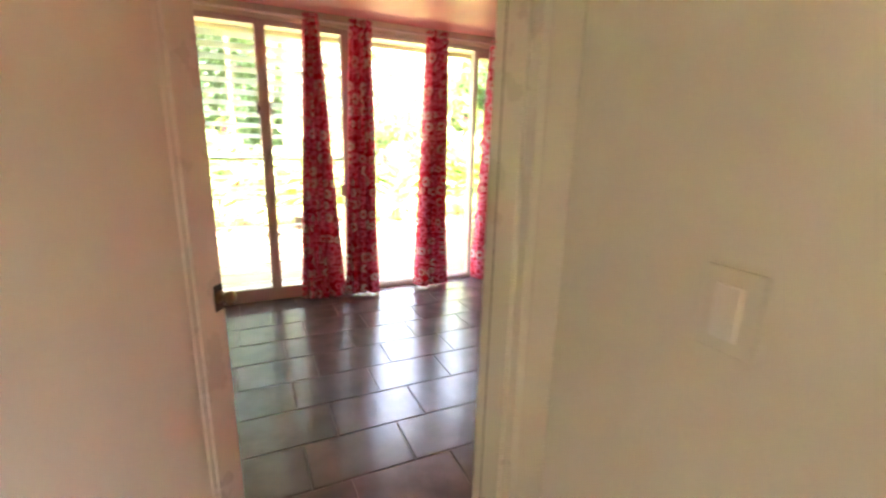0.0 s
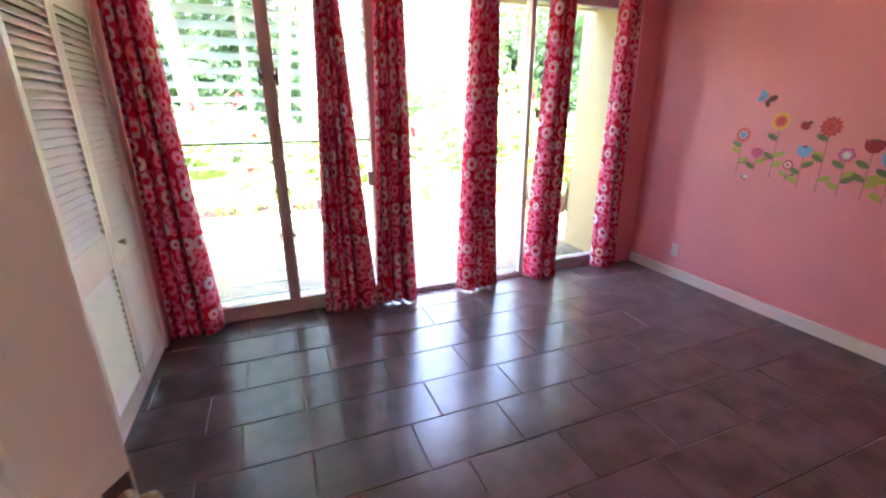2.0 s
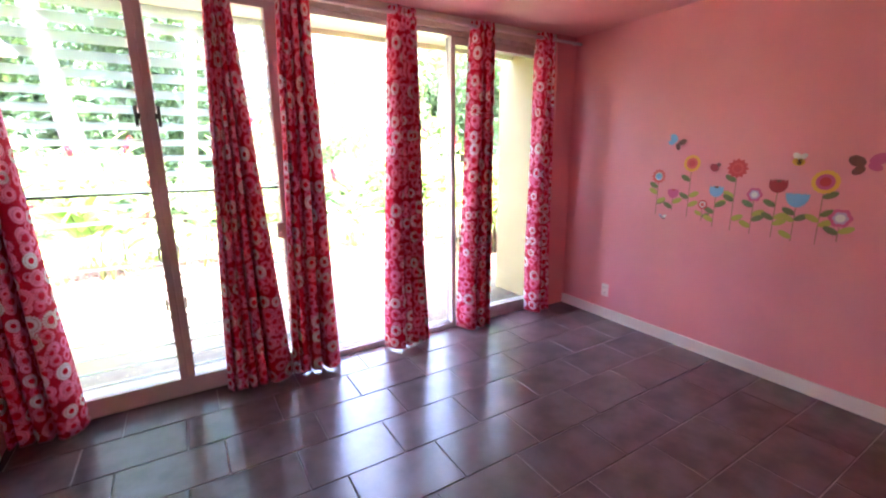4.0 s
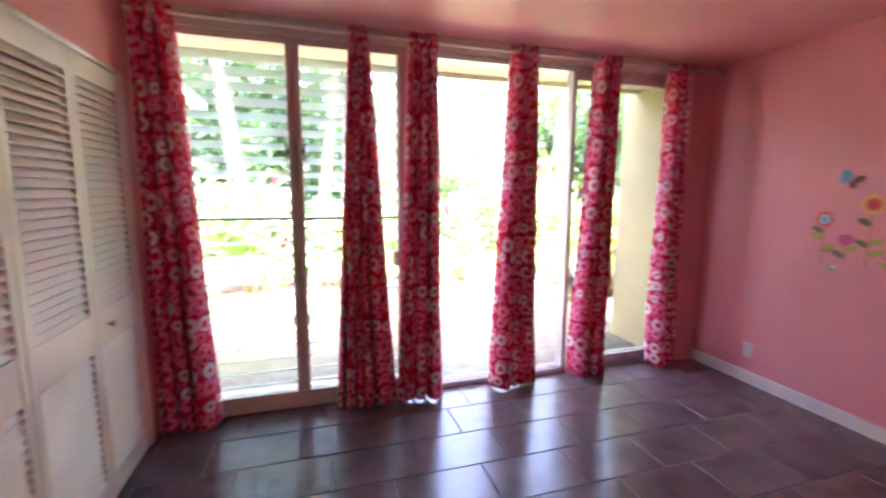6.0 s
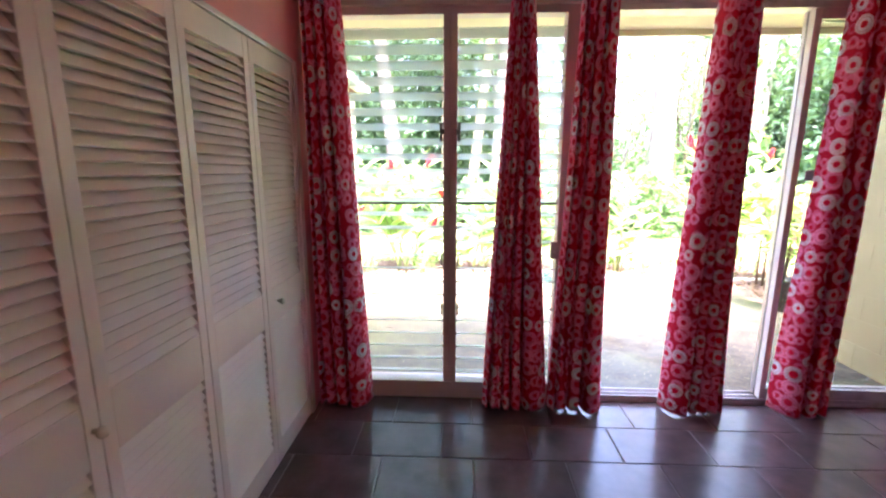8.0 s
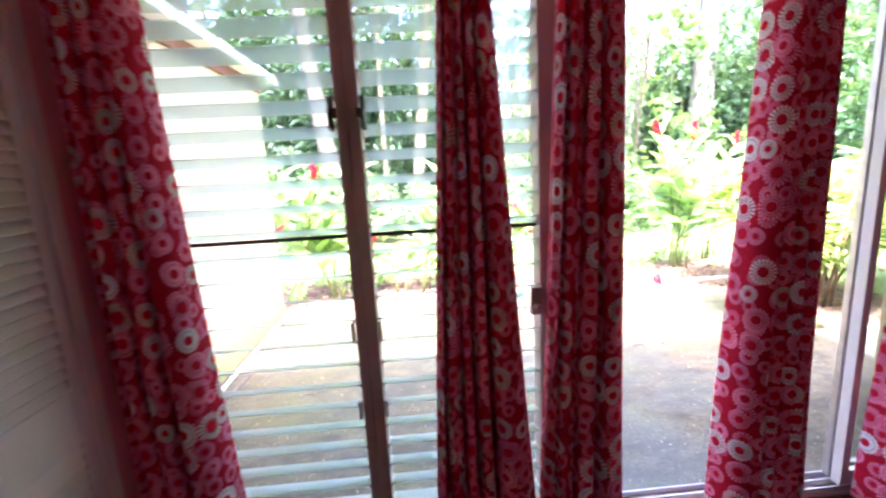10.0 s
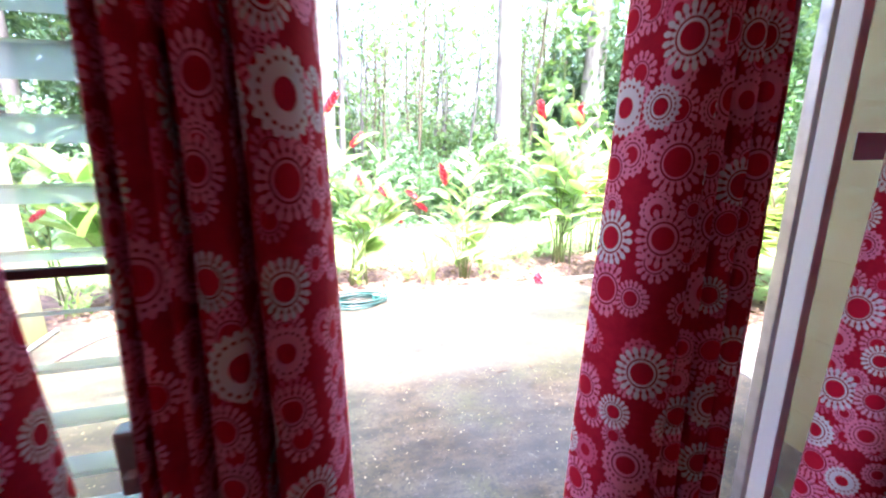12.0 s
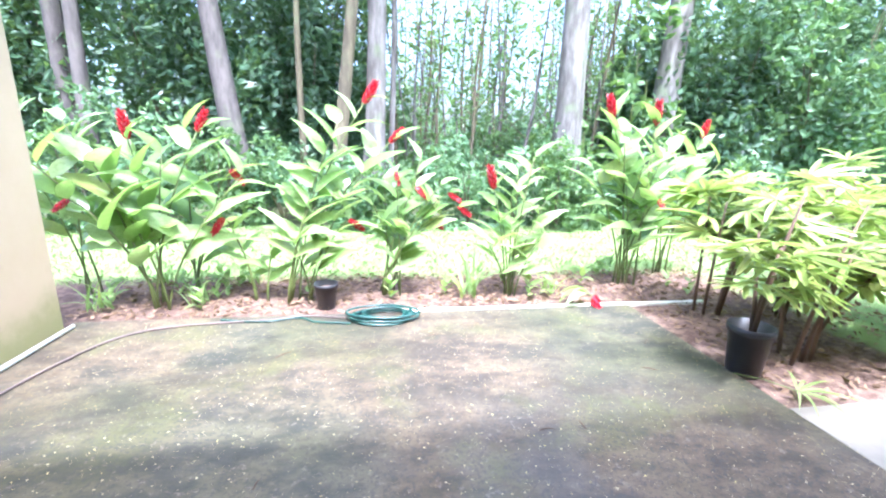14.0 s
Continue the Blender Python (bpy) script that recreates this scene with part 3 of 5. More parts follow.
def louver_door(y0, y1, knob_y):
    d = thing("closet_door", "off-white painted louvred bifold closet door, shut", "closet door", "louvred closet doors")
    x0, x1 = CLOSET_X - 0.03, CLOSET_X
    a, b = y0 + 0.002, y1 - 0.002
    st = 0.042
    for p, q in ((a, a + st), (b - st, b)):
        part("stile", block(x0, x1, p, q, 0.012, DOOR_TOP, 0.003), M_LOUVER, d)
    for z0, z1 in ((0.012, 0.13), (0.735, 0.905), (DOOR_TOP - 0.095, DOOR_TOP)):
        part("rail", block(x0 + 0.001, x1 - 0.001, a + st, b - st, z0, z1, 0.003), M_LOUVER, d)
    sl = mesh_from("slat", block(-0.0035, 0.0035, -(b - a - 2 * st) / 2 - 0.004, (b - a - 2 * st) / 2 + 0.004, -0.0208, 0.0208, 0.0015), M_LOUVER)
    tilt = Matrix.Rotation(radians(-35), 4, "Y")
    for z0, z1 in ((0.13, 0.735), (0.905, DOOR_TOP - 0.095)):
        n = round((z1 - z0) / 0.0355)
        for i in range(n):
            part("slat", sl, None, d, m=Matrix.Translation((CLOSET_X - 0.016, (a + b) / 2, z0 + (z1 - z0) * (i + 0.5) / n)) @ tilt)
    if knob_y:
        k = lathe([(0.006, 0), (0.006, 0.012), (0.014, 0.018), (0.017, 0.026), (0.014, 0.034), (0.005, 0.037)], 14)
        bmesh.ops.transform(k, matrix=Matrix.Translation((x1, knob_y, 0.83)) @ Matrix.Rotation(radians(90), 4, "Y"), verts=k.verts)
        part("knob", k, M_TRIM, d, "small round knob", smooth=True)


louver_door(DOOR_EDGES[0], DOOR_EDGES[1], DOOR_EDGES[1] - 0.023)
louver_door(DOOR_EDGES[1], DOOR_EDGES[2], None)
louver_door(DOOR_EDGES[2], DOOR_EDGES[3], None)
louver_door(DOOR_EDGES[3], DOOR_EDGES[4], DOOR_EDGES[3] + 0.107)

# ---- curtains ----
rod = thing("curtain_rod", "white metal curtain rod over the windows", "curtain rod")
bm = tube([(-0.395, 3.86, 2.385), (1.6, 3.86, 2.38), (3.66, 3.86, 2.385)], 0.0125, 12)
part("pole", bm, M_ALUW, rod, smooth=True)
for x in (-0.30, 1.58, 3.64):
    bm = block(x - 0.012, x + 0.012, 3.862, 3.95, 2.388, 2.396, 0.002)
    block(x - 0.015, x + 0.015, 3.942, 3.95, 2.37, 2.43, 0.002, bm=bm)
    part("bracket", bm, M_ALUW, rod)


def curtain(top, bottom, flap, seed, folds=3, depth=0.080, label="red curtain printed with white and pink rings, hanging open"):
    """A gathered panel: top and bottom are its x ranges on the rod and at the hem; flap (-1 or 1) is the side of its loose edge."""
    rng = random.Random(seed)
    c = thing("curtain", label, "curtain", "red ring-print curtains")
    wob = [rng.uniform(-1, 1) for _ in range(10)]
    nu, nv, z1, z0 = 132, 40, 2.425, 0.014
    # plan of the gathered cloth from its loose edge: a side turned to the window, then rounded fronts and narrow valleys
    plan = [Vector((0.09, 0.092)), Vector((0.0, 0.080)), Vector((0.012, 0.037)), Vector((0.065, -0.015)), Vector((0.16, -0.050)), Vector((0.28, -0.066))]
    for k in range(folds):
        c0 = 0.28 + 0.72 * (k + 0.52 + 0.09 * wob[k]) / folds
        w = 0.72 / folds
        deep = 0.066 + 0.018 * wob[k + 3]
        plan += [Vector((c0 - 0.16 * w, -0.035)), Vector((c0 - 0.03 * w, deep * 0.5)), Vector((c0 + 0.02 * w, deep)), Vector((c0 + 0.07 * w, deep * 0.45)), Vector((c0 + 0.2 * w, -0.030 - 0.012 * wob[k + 2])), Vector((c0 + 0.36 * w, -0.045 + 0.012 * k - 0.01 * wob[k + 4]))]
    plan += [Vector((1.0, 0.01)), Vector((0.985, 0.07))]

    def fold_at(t):
        q = t * (len(plan) - 1)
        k = min(int(q), len(plan) - 2)
        f = q - k
        p0, p1, p2, p3 = (plan[max(0, min(len(plan) - 1, k + j))] for j in (-1, 0, 1, 2))
        return 0.5 * (2 * p1 + (p2 - p0) * f + (2 * p0 - 5 * p1 + 4 * p2 - p3) * f * f + (3 * p1 - p0 - 3 * p2 + p3) * f ** 3)

    def place(u, v):
        s = v ** 0.95
        x0, x1 = top[0] + (bottom[0] - top[0]) * s, top[1] + (bottom[1] - top[1]) * s
        t = u if flap < 0 else 1 - u
        p = fold_at(t)
        f = p.x + 0.012 * math.sin(5 * v + 9 * t + wob[5]) * v
        f = f if flap < 0 else 1 - f
        x = x0 + (x1 - x0) * f + 0.005 * v * math.sin(7 * v + wob[6])
        y = 3.868 + p.y * (0.72 + 0.28 * v) * depth / 0.08 + 0.006 * math.sin(8 * v + 7 * t + wob[7] * 3) * v
        if v < 0.05:
            k = 1 - v / 0.05
            y = y * (1 - 0.4 * k) + 3.86 * 0.4 * k
        return Vector((x, y, z1 + (z0 - z1) * v))

    arc = [0.0]
    for i in range(nu):
        arc.append(arc[-1] + (place((i + 1) / nu, 0.6) - place(i / nu, 0.6)).length)

    def sheet(v0, v1, rows, push):
        b = bmesh.new()
        uvl = b.loops.layers.uv.new("UVMap")
        g = [[b.verts.new(place(i / nu, v0 + (v1 - v0) * j / rows) + Vector((0, push, 0))) for i in range(nu + 1)] for j in range(rows + 1)]
        for j in range(rows):
            for i in range(nu):
                f = b.faces.new((g[j][i], g[j + 1][i], g[j + 1][i + 1], g[j][i + 1]))
                for lp, (p, q) in zip(f.loops, ((i, j), (i, j + 1), (i + 1, j + 1), (i + 1, j))):
                    lp[uvl].uv = (arc[p] + seed * 1.37, (v0 + (v1 - v0) * q / rows) * 2.4 + seed * 0.71)
        return b

    cl = part("cloth", sheet(0, 0.998, nv, 0), M_CURTAIN, c, smooth=True)
    hem = part("hem", sheet(0.9975, 1.0005, 1, 0), M_HEM, c, "white hem edge", smooth=True)
    for o in (cl, hem):
        md = o.modifiers.new("thickness", "SOLIDIFY")
        md.thickness, md.offset = 0.003 if o is cl else 0.005, 0.0


curtain((-0.385, -0.18), (-0.390, -0.075), 1, 1)
curtain((0.755, 0.875), (0.635, 1.035), 1, 2, 4, label="red ring-print curtain, flared at its hem")
curtain((1.13, 1.32), (1.045, 1.37), 1, 3)
curtain((1.845, 2.035), (1.745, 2.090), -1, 4, 4)
curtain((2.52, 2.70), (2.42, 2.69), -1, 5, 2)
curtain((3.18, 3.33), (3.18, 3.385), -1, 6, 2)

# ---- small things on the walls ----
outlet = thing("wall_outlet", "white duplex outlet on the pink wall", "outlet")
part("cover_plate", block(PINK_X - 0.006, PINK_X, 3.40, 3.47, 0.200, 0.315, 0.002), M_PLASTIC, outlet)
for z in (0.232, 0.283):
    s = part("socket", block(PINK_X - 0.009, PINK_X - 0.005, 3.418, 3.452, z - 0.016, z + 0.016, 0.002), M_PLASTIC, outlet)
    for y in (3.428, 3.442):
        part("slot", block(PINK_X - 0.0098, PINK_X - 0.0085, y - 0.0015, y + 0.0015, z - 0.006, z + 0.008), M_SLOT, s)
switch = thing("light_switch", "white rocker light switch on the cream hallway wall", "light switch")
part("cover_plate", block(0.792, 0.80, 0.255, 0.330, 1.180, 1.292, 0.0025), M_HALL, switch)
part("rocker", block(0.788, 0.794, 0.277, 0.310, 1.198, 1.270, 0.002), M_PLASTIC, switch)
sticker = thing("glass_sticker", "pale grey rectangular sticker on the door glass", "sticker")
part("sheet", block(2.475, 2.575, 3.9925, 3.9945, 1.405, 1.465, 0.0005), M_STICKER, sticker)

# wall decals: a row of paper-thin flowers, set on the pink wall
INK = {k: paint("decal_" + k, v, 0.5, bump=0.0) for k, v in dict(
    red=(0.60, 0.06, 0.07), coral=(0.72, 0.13, 0.12), yellow=(0.85, 0.50, 0.07), blue=(0.22, 0.50, 0.78), pink=(0.66, 0.12, 0.27),
    stalk=(0.42, 0.20, 0.14), lime=(0.46, 0.44, 0.08), green=(0.16, 0.20, 0.07), white=(0.80, 0.78, 0.76), brown=(0.16, 0.06, 0.05), lilac=(0.55, 0.42, 0.62), wine=(0.36, 0.02, 0.04)).items()}


def disc(y, z, r, layer, scallop=0, depth=0.12, squash=1.0, cut=None, turn=0.0):
    """A flat shape facing the room: y runs along the wall."""
    b = bmesh.new()
    n = 48
    pts = []
    for i in range(n):
        a = 2 * math.pi * i / n
        rr = r * (1 - depth * (0.5 - 0.5 * math.cos(scallop * a))) if scallop else r
        py, pz = rr * math.cos(a), rr * math.sin(a) * squash
        if cut == "top" and pz > r * 0.35:
            pz = r * (0.35 + 0.22 * abs(math.sin(a * 4)))
        if cut == "half" and pz > 0:
            pz = 0.10 * r * abs(math.sin(5 * a))
        c, s = math.cos(turn), math.sin(turn)
        pts.append((py * c - pz * s, py * s + pz * c))
    x = PINK_X - 0.0008 * (layer + 1)
    front = [b.verts.new((x, y + p, z + q)) for p, q in pts]
    back = [b.verts.new((PINK_X - 0.0001, y + p, z + q)) for p, q in pts]
    b.faces.new(front)
    for i in range(n):
        b.faces.new((front[i], front[(i + 1) % n], back[(i + 1) % n], back[i]))
    return b


leaf_count = iter(range(1000))


def leaf_decal(y, z, ln, side, up):
    return disc(y + side * ln * 0.45, z + up * ln * 0.2, ln * 0.5, -0.6 + 0.019 * next(leaf_count), squash=0.47, turn=math.atan2(up * 0.5, side) if side > 0 else math.atan2(-up * 0.5, -side))


def flower_decal(y, z, r, shape, inks, foot, label):
    d = thing("flower_decal", label, "wall decal", "flower wall decals")
    b = block(PINK_X - 0.0007, PINK_X - 0.0001, y - 0.0026, y + 0.0026, foot, z - r * 0.6)
    part("stem", b, INK["stalk"], d)
    shapes = {"scallop": dict(scallop=12, depth=0.24), "round": dict(scallop=16, depth=0.06), "hex": dict(scallop=6, depth=0.15), "tulip": dict(cut="top", squash=1.05), "dome": dict(cut="half", squash=1.3)}
    part("petals", disc(y, z, r, 1, **shapes[shape]), INK[inks[0]], d)
    if shape in ("scallop", "round", "hex"):
        part("ring", disc(y, z, r * (0.5 if shape == "scallop" else 0.66), 2, **(shapes[shape] if shape == "hex" else {})), INK[inks[1]], d)
        part("centre", disc(y, z, r * 0.4, 3), INK[inks[2]], d)
    elif shape == "tulip":
        part("centre", disc(y, z + r * 0.42, r * 0.3, 2, squash=0.5), INK[inks[2]], d)
    span = z - r - foot
    k = random.Random(round(y * 1000))
    for i, (side, f, ink) in enumerate(((-1, 0.62, "lime"), (1, 0.45, "green"), (-1, 0.28, "lime"), (1, 0.82, "green"))):
        f, side = f + k.uniform(-0.2, 0.15), side * k.choice((1, 1, -1))
        if i < (4 if span > 0.2 else 3 if span > 0.12 else 2):
            part("leaf", leaf_decal(y, foot + span * f, 0.076 if r > 0.035 else 0.058, side, 1), INK[ink], d)


for row in (
        (3.033, 1.285, 0.058, "scallop", ("coral", "white", "blue"), 0.99, "red scalloped flower decal with a pale blue centre"),
        (2.792, 1.387, 0.060, "round", ("yellow", "coral", "red"), 1.00, "yellow flower decal with a red centre"),
        (2.491, 1.359, 0.066, "scallop", ("red", "coral", "red"), 0.943, "red scalloped flower decal"),
        (2.908, 1.173, 0.042, "tulip", ("pink", "pink", "red"), 1.03, "small pink tulip decal"),
        (2.686, 1.102, 0.033, "round", ("red", "white", "coral"), 0.985, "small red and white flower decal"),
        (2.606, 1.210, 0.046, "tulip", ("blue", "blue", "brown"), 0.95, "blue tulip decal with a dark centre"),
        (2.372, 1.196, 0.047, "hex", ("pink", "lilac", "white"), 0.94, "pink six-petalled flower decal"),
        (2.251, 1.269, 0.050, "tulip", ("wine", "red", "brown"), 0.937, "dark red tulip decal"),
        (2.145, 1.215, 0.060, "dome", ("blue", "blue", "white"), 0.929, "blue bell flower decal"),
        (2.026, 1.295, 0.068, "round", ("yellow", "pink", "red"), 0.93, "large yellow flower decal with a red centre"),
        (1.931, 1.097, 0.056, "hex", ("pink", "lilac", "white"), 0.96, "pink flower decal low on the wall")):
    flower_decal(*row)


def insect_decal(name, y, z, label, bits):
    d = thing(name, label, "wall decal", "insect wall decals")
    for nm, dy, dz, r, sq, turn, ink in bits:
        part(nm, disc(y + dy, z + dz, r, 1, squash=sq, turn=turn), INK[ink], d)


insect_decal("butterfly_decal", 2.914, 1.536, "butterfly decal with blue and brown wings", (
    ("wing", 0.030, 0.030, 0.034, 0.7, 0.9, "blue"), ("wing", 0.045, 0.0, 0.026, 0.7, 0.0, "blue"), ("wing", -0.035, 0.0, 0.032, 0.6, -0.4, "brown"), ("wing", -0.005, -0.032, 0.026, 0.6, 1.2, "brown")))
insect_decal("butterfly_decal", 1.866, 1.395, "butterfly decal with brown and pink wings", (
    ("wing", 0.042, 0.018, 0.040, 0.7, 0.5, "brown"), ("wing", 0.030, -0.032, 0.030, 0.7, -0.6, "brown"), ("wing", -0.045, 0.030, 0.042, 0.7, -0.5, "pink"), ("wing", -0.035, -0.012, 0.032, 0.6, 0.4, "pink")))
insect_decal("ladybird_decal", 2.638, 1.361, "dark red ladybird decal", (("body", 0, 0, 0.030, 0.8, 0.6, "wine"), ("head", -0.026, 0.020, 0.013, 1, 0, "brown")))
insect_decal("bee_decal", 2.169, 1.406, "yellow bee decal with a pale wing", (("body", 0, 0, 0.032, 0.7, 0.2, "yellow"), ("stripe", -0.006, 0.0, 0.012, 1.7, 0.1, "brown"), ("wing", 0.012, 0.034, 0.024, 0.7, 0.8, "white"), ("wing", -0.02, 0.032, 0.022, 0.7, -0.6, "white")))
insect_decal("dragonfly_decal", 2.973, 0.975, "small lilac dragonfly decal", (("wing", 0.014, 0.010, 0.020, 0.5, 0.7, "lilac"), ("wing", -0.014, 0.008, 0.020, 0.5, -0.7, "white"), ("body", 0, 0, 0.026, 0.22, 0.6, "brown")))

# ---- the garden ----
GROUND = -0.10


def blade_mesh_of(name, width, droop, fold, segs, material, tip=0.55):
    """A leaf along +x, one long, folded along its rib."""
    b = bmesh.new()
    rows = []
    for i in range(segs + 1):
        s = i / segs
        w = width * 0.5 * math.sin(math.pi * min(1, s ** tip)) if 0 < i < segs else 0.0
        x, z = s * (1 - 0.25 * droop * s), 0.10 * math.sin(math.pi * s * 0.7) - droop * s * s * 0.55
        mid = b.verts.new((x, 0, z))
        rows.append((mid, mid, mid) if w == 0 else (b.verts.new((x, -w, z + fold * w)), mid, b.verts.new((x, w, z + fold * w))))
    for p, q in zip(rows, rows[1:]):
        for k in (0, 1):
            vs = []
            for v in (p[k], p[k + 1], q[k + 1], q[k]):
                if v not in vs:
                    vs.append(v)
            if len(vs) > 2:
                b.faces.new(vs)
    return mesh_from(name, b, material, True)


GINGER_LEAVES = [blade_mesh_of("leaf", w, d, f, 8, M_GINGER) for w, d, f in ((0.32, 0.22, 0.25), (0.36, 0.45, 0.2), (0.28, 0.75, 0.3), (0.33, 0.08, 0.35))]
STRAP_LEAVES = [blade_mesh_of("leaf", 0.055, d, 0.4, 8, M_GINGER, 0.5) for d in (0.3, 0.7, 1.1)]


def spike_mesh(seed):
    """A red ginger cone: overlapping pointed bracts."""
    rng = random.Random(seed)
    b = bmesh.new()
    for i in range(46):
        z, a = 0.17 * i / 46, i * 2.4
        r = 0.012 + 0.016 * math.sin(math.pi * min(1, (i + 6) / 52))
        out = Vector((math.cos(a), math.sin(a), 0))
        side = Vector((-math.sin(a), math.cos(a), 0))
        p = Vector((0, 0, z))
        l = rng.uniform(0.028, 0.045)
        v = [b.verts.new(p + q) for q in (out * 0.003, out * r + side * 0.011 + Vector((0, 0, l * 0.4)), out * (r + 0.012) + Vector((0, 0, l)), out * r - side * 0.011 + Vector((0, 0, l * 0.4)), out * r * 0.5 + Vector((0, 0, l * 0.55)))]
        for f in ((0, 1, 4), (1, 2, 4), (2, 3, 4), (3, 0, 4), (0, 3, 2, 1)):
            b.faces.new([v[k] for k in f])
    return mesh_from("flower_spike", b, M_RED)


SPIKES = [spike_mesh(i) for i in range(3)]


def aim(p, direction, size, roll=0.0):
    """A pose whose x axis runs along direction."""
    x = Vector(direction).normalized()
    y = Vector((0, 0, 1)).cross(x)
    y = y.normalized() if y.length > 0.01 else Vector((0, 1, 0))
    z = x.cross(y)
    m = Matrix((x, y, z)).transposed().to_4x4()
    return Matrix.Translation(p) @ m @ Matrix.Rotation(roll, 4, "X") @ Matrix.Diagonal((size, size, size, 1))


def ginger(x, y, tips, seed, leaf=0.42, label="red ginger plant with broad glossy leaves and red flower spikes"):
    """tips: (x, y, z, flower) of each cane, flower 0 none, 1 upright, 2 nodding."""
    rng = random.Random(seed)
    g = thing("ginger_plant", label, "plant", "red ginger plants", Matrix.Translation((x, y, GROUND)))
    for c, (tx, ty, tz, flower) in enumerate(tips):
        foot = Vector((rng.uniform(-0.11, 0.11), rng.uniform(-0.09, 0.09), 0))
        way, h = Vector((tx - x, ty - y, 0)) - foot, tz - GROUND
        steps = [i / 8 for i in range(9)]
        pts = [foot + way * s ** 1.5 + Vector((0, 0, h * (s + 0.10 * s * (1 - s)))) for s in steps]
        if flower == 2:
            pts[8] = pts[8] + Vector((0, 0, -0.05))
        cane = part("cane", tube(pts, [0.011 - 0.006 * s for s in steps], 6), M_CANE, g, smooth=True)
        n = max(4, min(9, round(h * 4.6)))
        plane = rng.uniform(-0.55, 0.55)
        for i in range(n):
            s = 0.36 + 0.64 * i / (n - 1)
            k = min(7, int(s * 8))
            p = pts[k].lerp(pts[k + 1], s * 8 - k)
            lean = (pts[k + 1] - pts[k]).normalized()
            side = plane + (math.pi if i % 2 else 0) + rng.uniform(-0.3, 0.3)
            d = Vector((math.cos(side), math.sin(side), rng.uniform(-0.05, 0.25))) + lean * (0.35 + 0.75 * (s - 0.3))
            size = leaf * rng.uniform(0.95, 1.45) * (0.65 + 0.5 * math.sin(math.pi * min(1, s * 0.95)))
            part("leaf", GINGER_LEAVES[rng.randrange(len(GINGER_LEAVES))], None, cane, m=aim(p, d, size, math.copysign(rng.uniform(-0.1, 0.7), d.x)))
        if flower:
            tip = (pts[8] - pts[7]).normalized()
            if flower == 2:
                tip = Vector((tip.x + rng.uniform(-0.3, 0.3), tip.y, -0.75)).normalized()
            m = aim(pts[8] - tip * 0.01, tip, rng.uniform(1.05, 1.4) * (0.75 if flower == 2 else 1)) @ Matrix.Rotation(radians(90), 4, "Y")
            part("flower_spike", SPIKES[c % 3], None, cane, "red flower spike", m=m)
    return g


ginger(-0.47, 7.90, ((-1.36, 7.72, 1.38, 1), (-0.57, 7.95, 1.42, 1), (-0.05, 8.05, 1.50, 1), (-1.05, 7.95, 1.55, 0), (0.30, 8.05, 1.12, 0), (-0.95, 7.70, 0.98, 2), (-0.30, 7.90, 1.30, 0), (-0.78, 7.80, 1.20, 0)), 11, 0.46)
ginger(-0.28, 8.22, ((0.12, 8.30, 1.20, 2), (-0.85, 8.35, 1.35, 0), (-0.25, 8.30, 1.52, 0), (0.02, 8.15, 0.70, 0)), 12, 0.42)
ginger(-1.25, 8.30, ((-1.70, 8.30, 1.50, 0), (-1.15, 8.20, 1.35, 0), (-1.45, 8.10, 1.10, 2)), 19, 0.42)
ginger(0.40, 8.02, ((0.12, 8.00, 0.78, 2), (0.52, 8.05, 0.42, 0), (0.20, 8.10, 0.50, 0)), 13, 0.26, "young red ginger plant with thin leaning canes")
ginger(0.78, 7.97, ((1.42, 8.10, 1.80, 1), (1.66, 8.10, 1.45, 1), (1.18, 8.02, 1.60, 0), (0.92, 7.95, 0.80, 0), (1.27, 7.90, 0.78, 2), (1.02, 8.00, 1.12, 0), (0.70, 7.90, 0.62, 0), (1.40, 8.00, 1.15, 0)), 14, 0.40)
ginger(1.66, 8.14, ((1.72, 8.10, 1.22, 2), (1.92, 8.10, 1.08, 2), (2.25, 8.10, 1.02, 2), (2.36, 8.10, 0.88, 2), (1.50, 8.00, 0.85, 0), (2.08, 8.20, 0.72, 2), (1.85, 8.00, 0.55, 0), (1.60, 8.20, 1.15, 0), (1.98, 8.22, 1.30, 0), (2.16, 8.05, 1.05, 0)), 15, 0.32, "bushy red ginger plant with drooping red flowers")
ginger(2.94, 7.98, ((3.10, 8.00, 1.34, 0), (2.80, 8.00, 0.72, 0), (3.30, 8.10, 0.90, 0), (2.70, 8.00, 1.02, 1), (2.60, 7.90, 0.55, 0), (3.22, 7.90, 0.58, 0), (3.00, 8.20, 1.15, 0), (2.90, 8.05, 0.95, 0)), 16, 0.32)
ginger(4.41, 8.24, ((3.95, 8.10, 1.76, 1), (4.44, 8.10, 1.70, 1), (4.10, 8.10, 1.55, 0), (4.72, 8.20, 1.55, 0), (4.30, 8.00, 1.30, 0), (4.58, 8.10, 0.98, 2), (3.85, 8.20, 1.22, 0), (4.90, 8.30, 1.30, 0), (4.22, 8.15, 1.05, 0)), 17, 0.42)
ginger(5.10, 8.60, ((5.00, 8.60, 1.50, 0), (5.40, 8.60, 1.60, 1), (4.80, 8.50, 1.25, 0), (5.60, 8.50, 1.30, 0), (5.20, 8.50, 1.05, 0)), 18, 0.40)

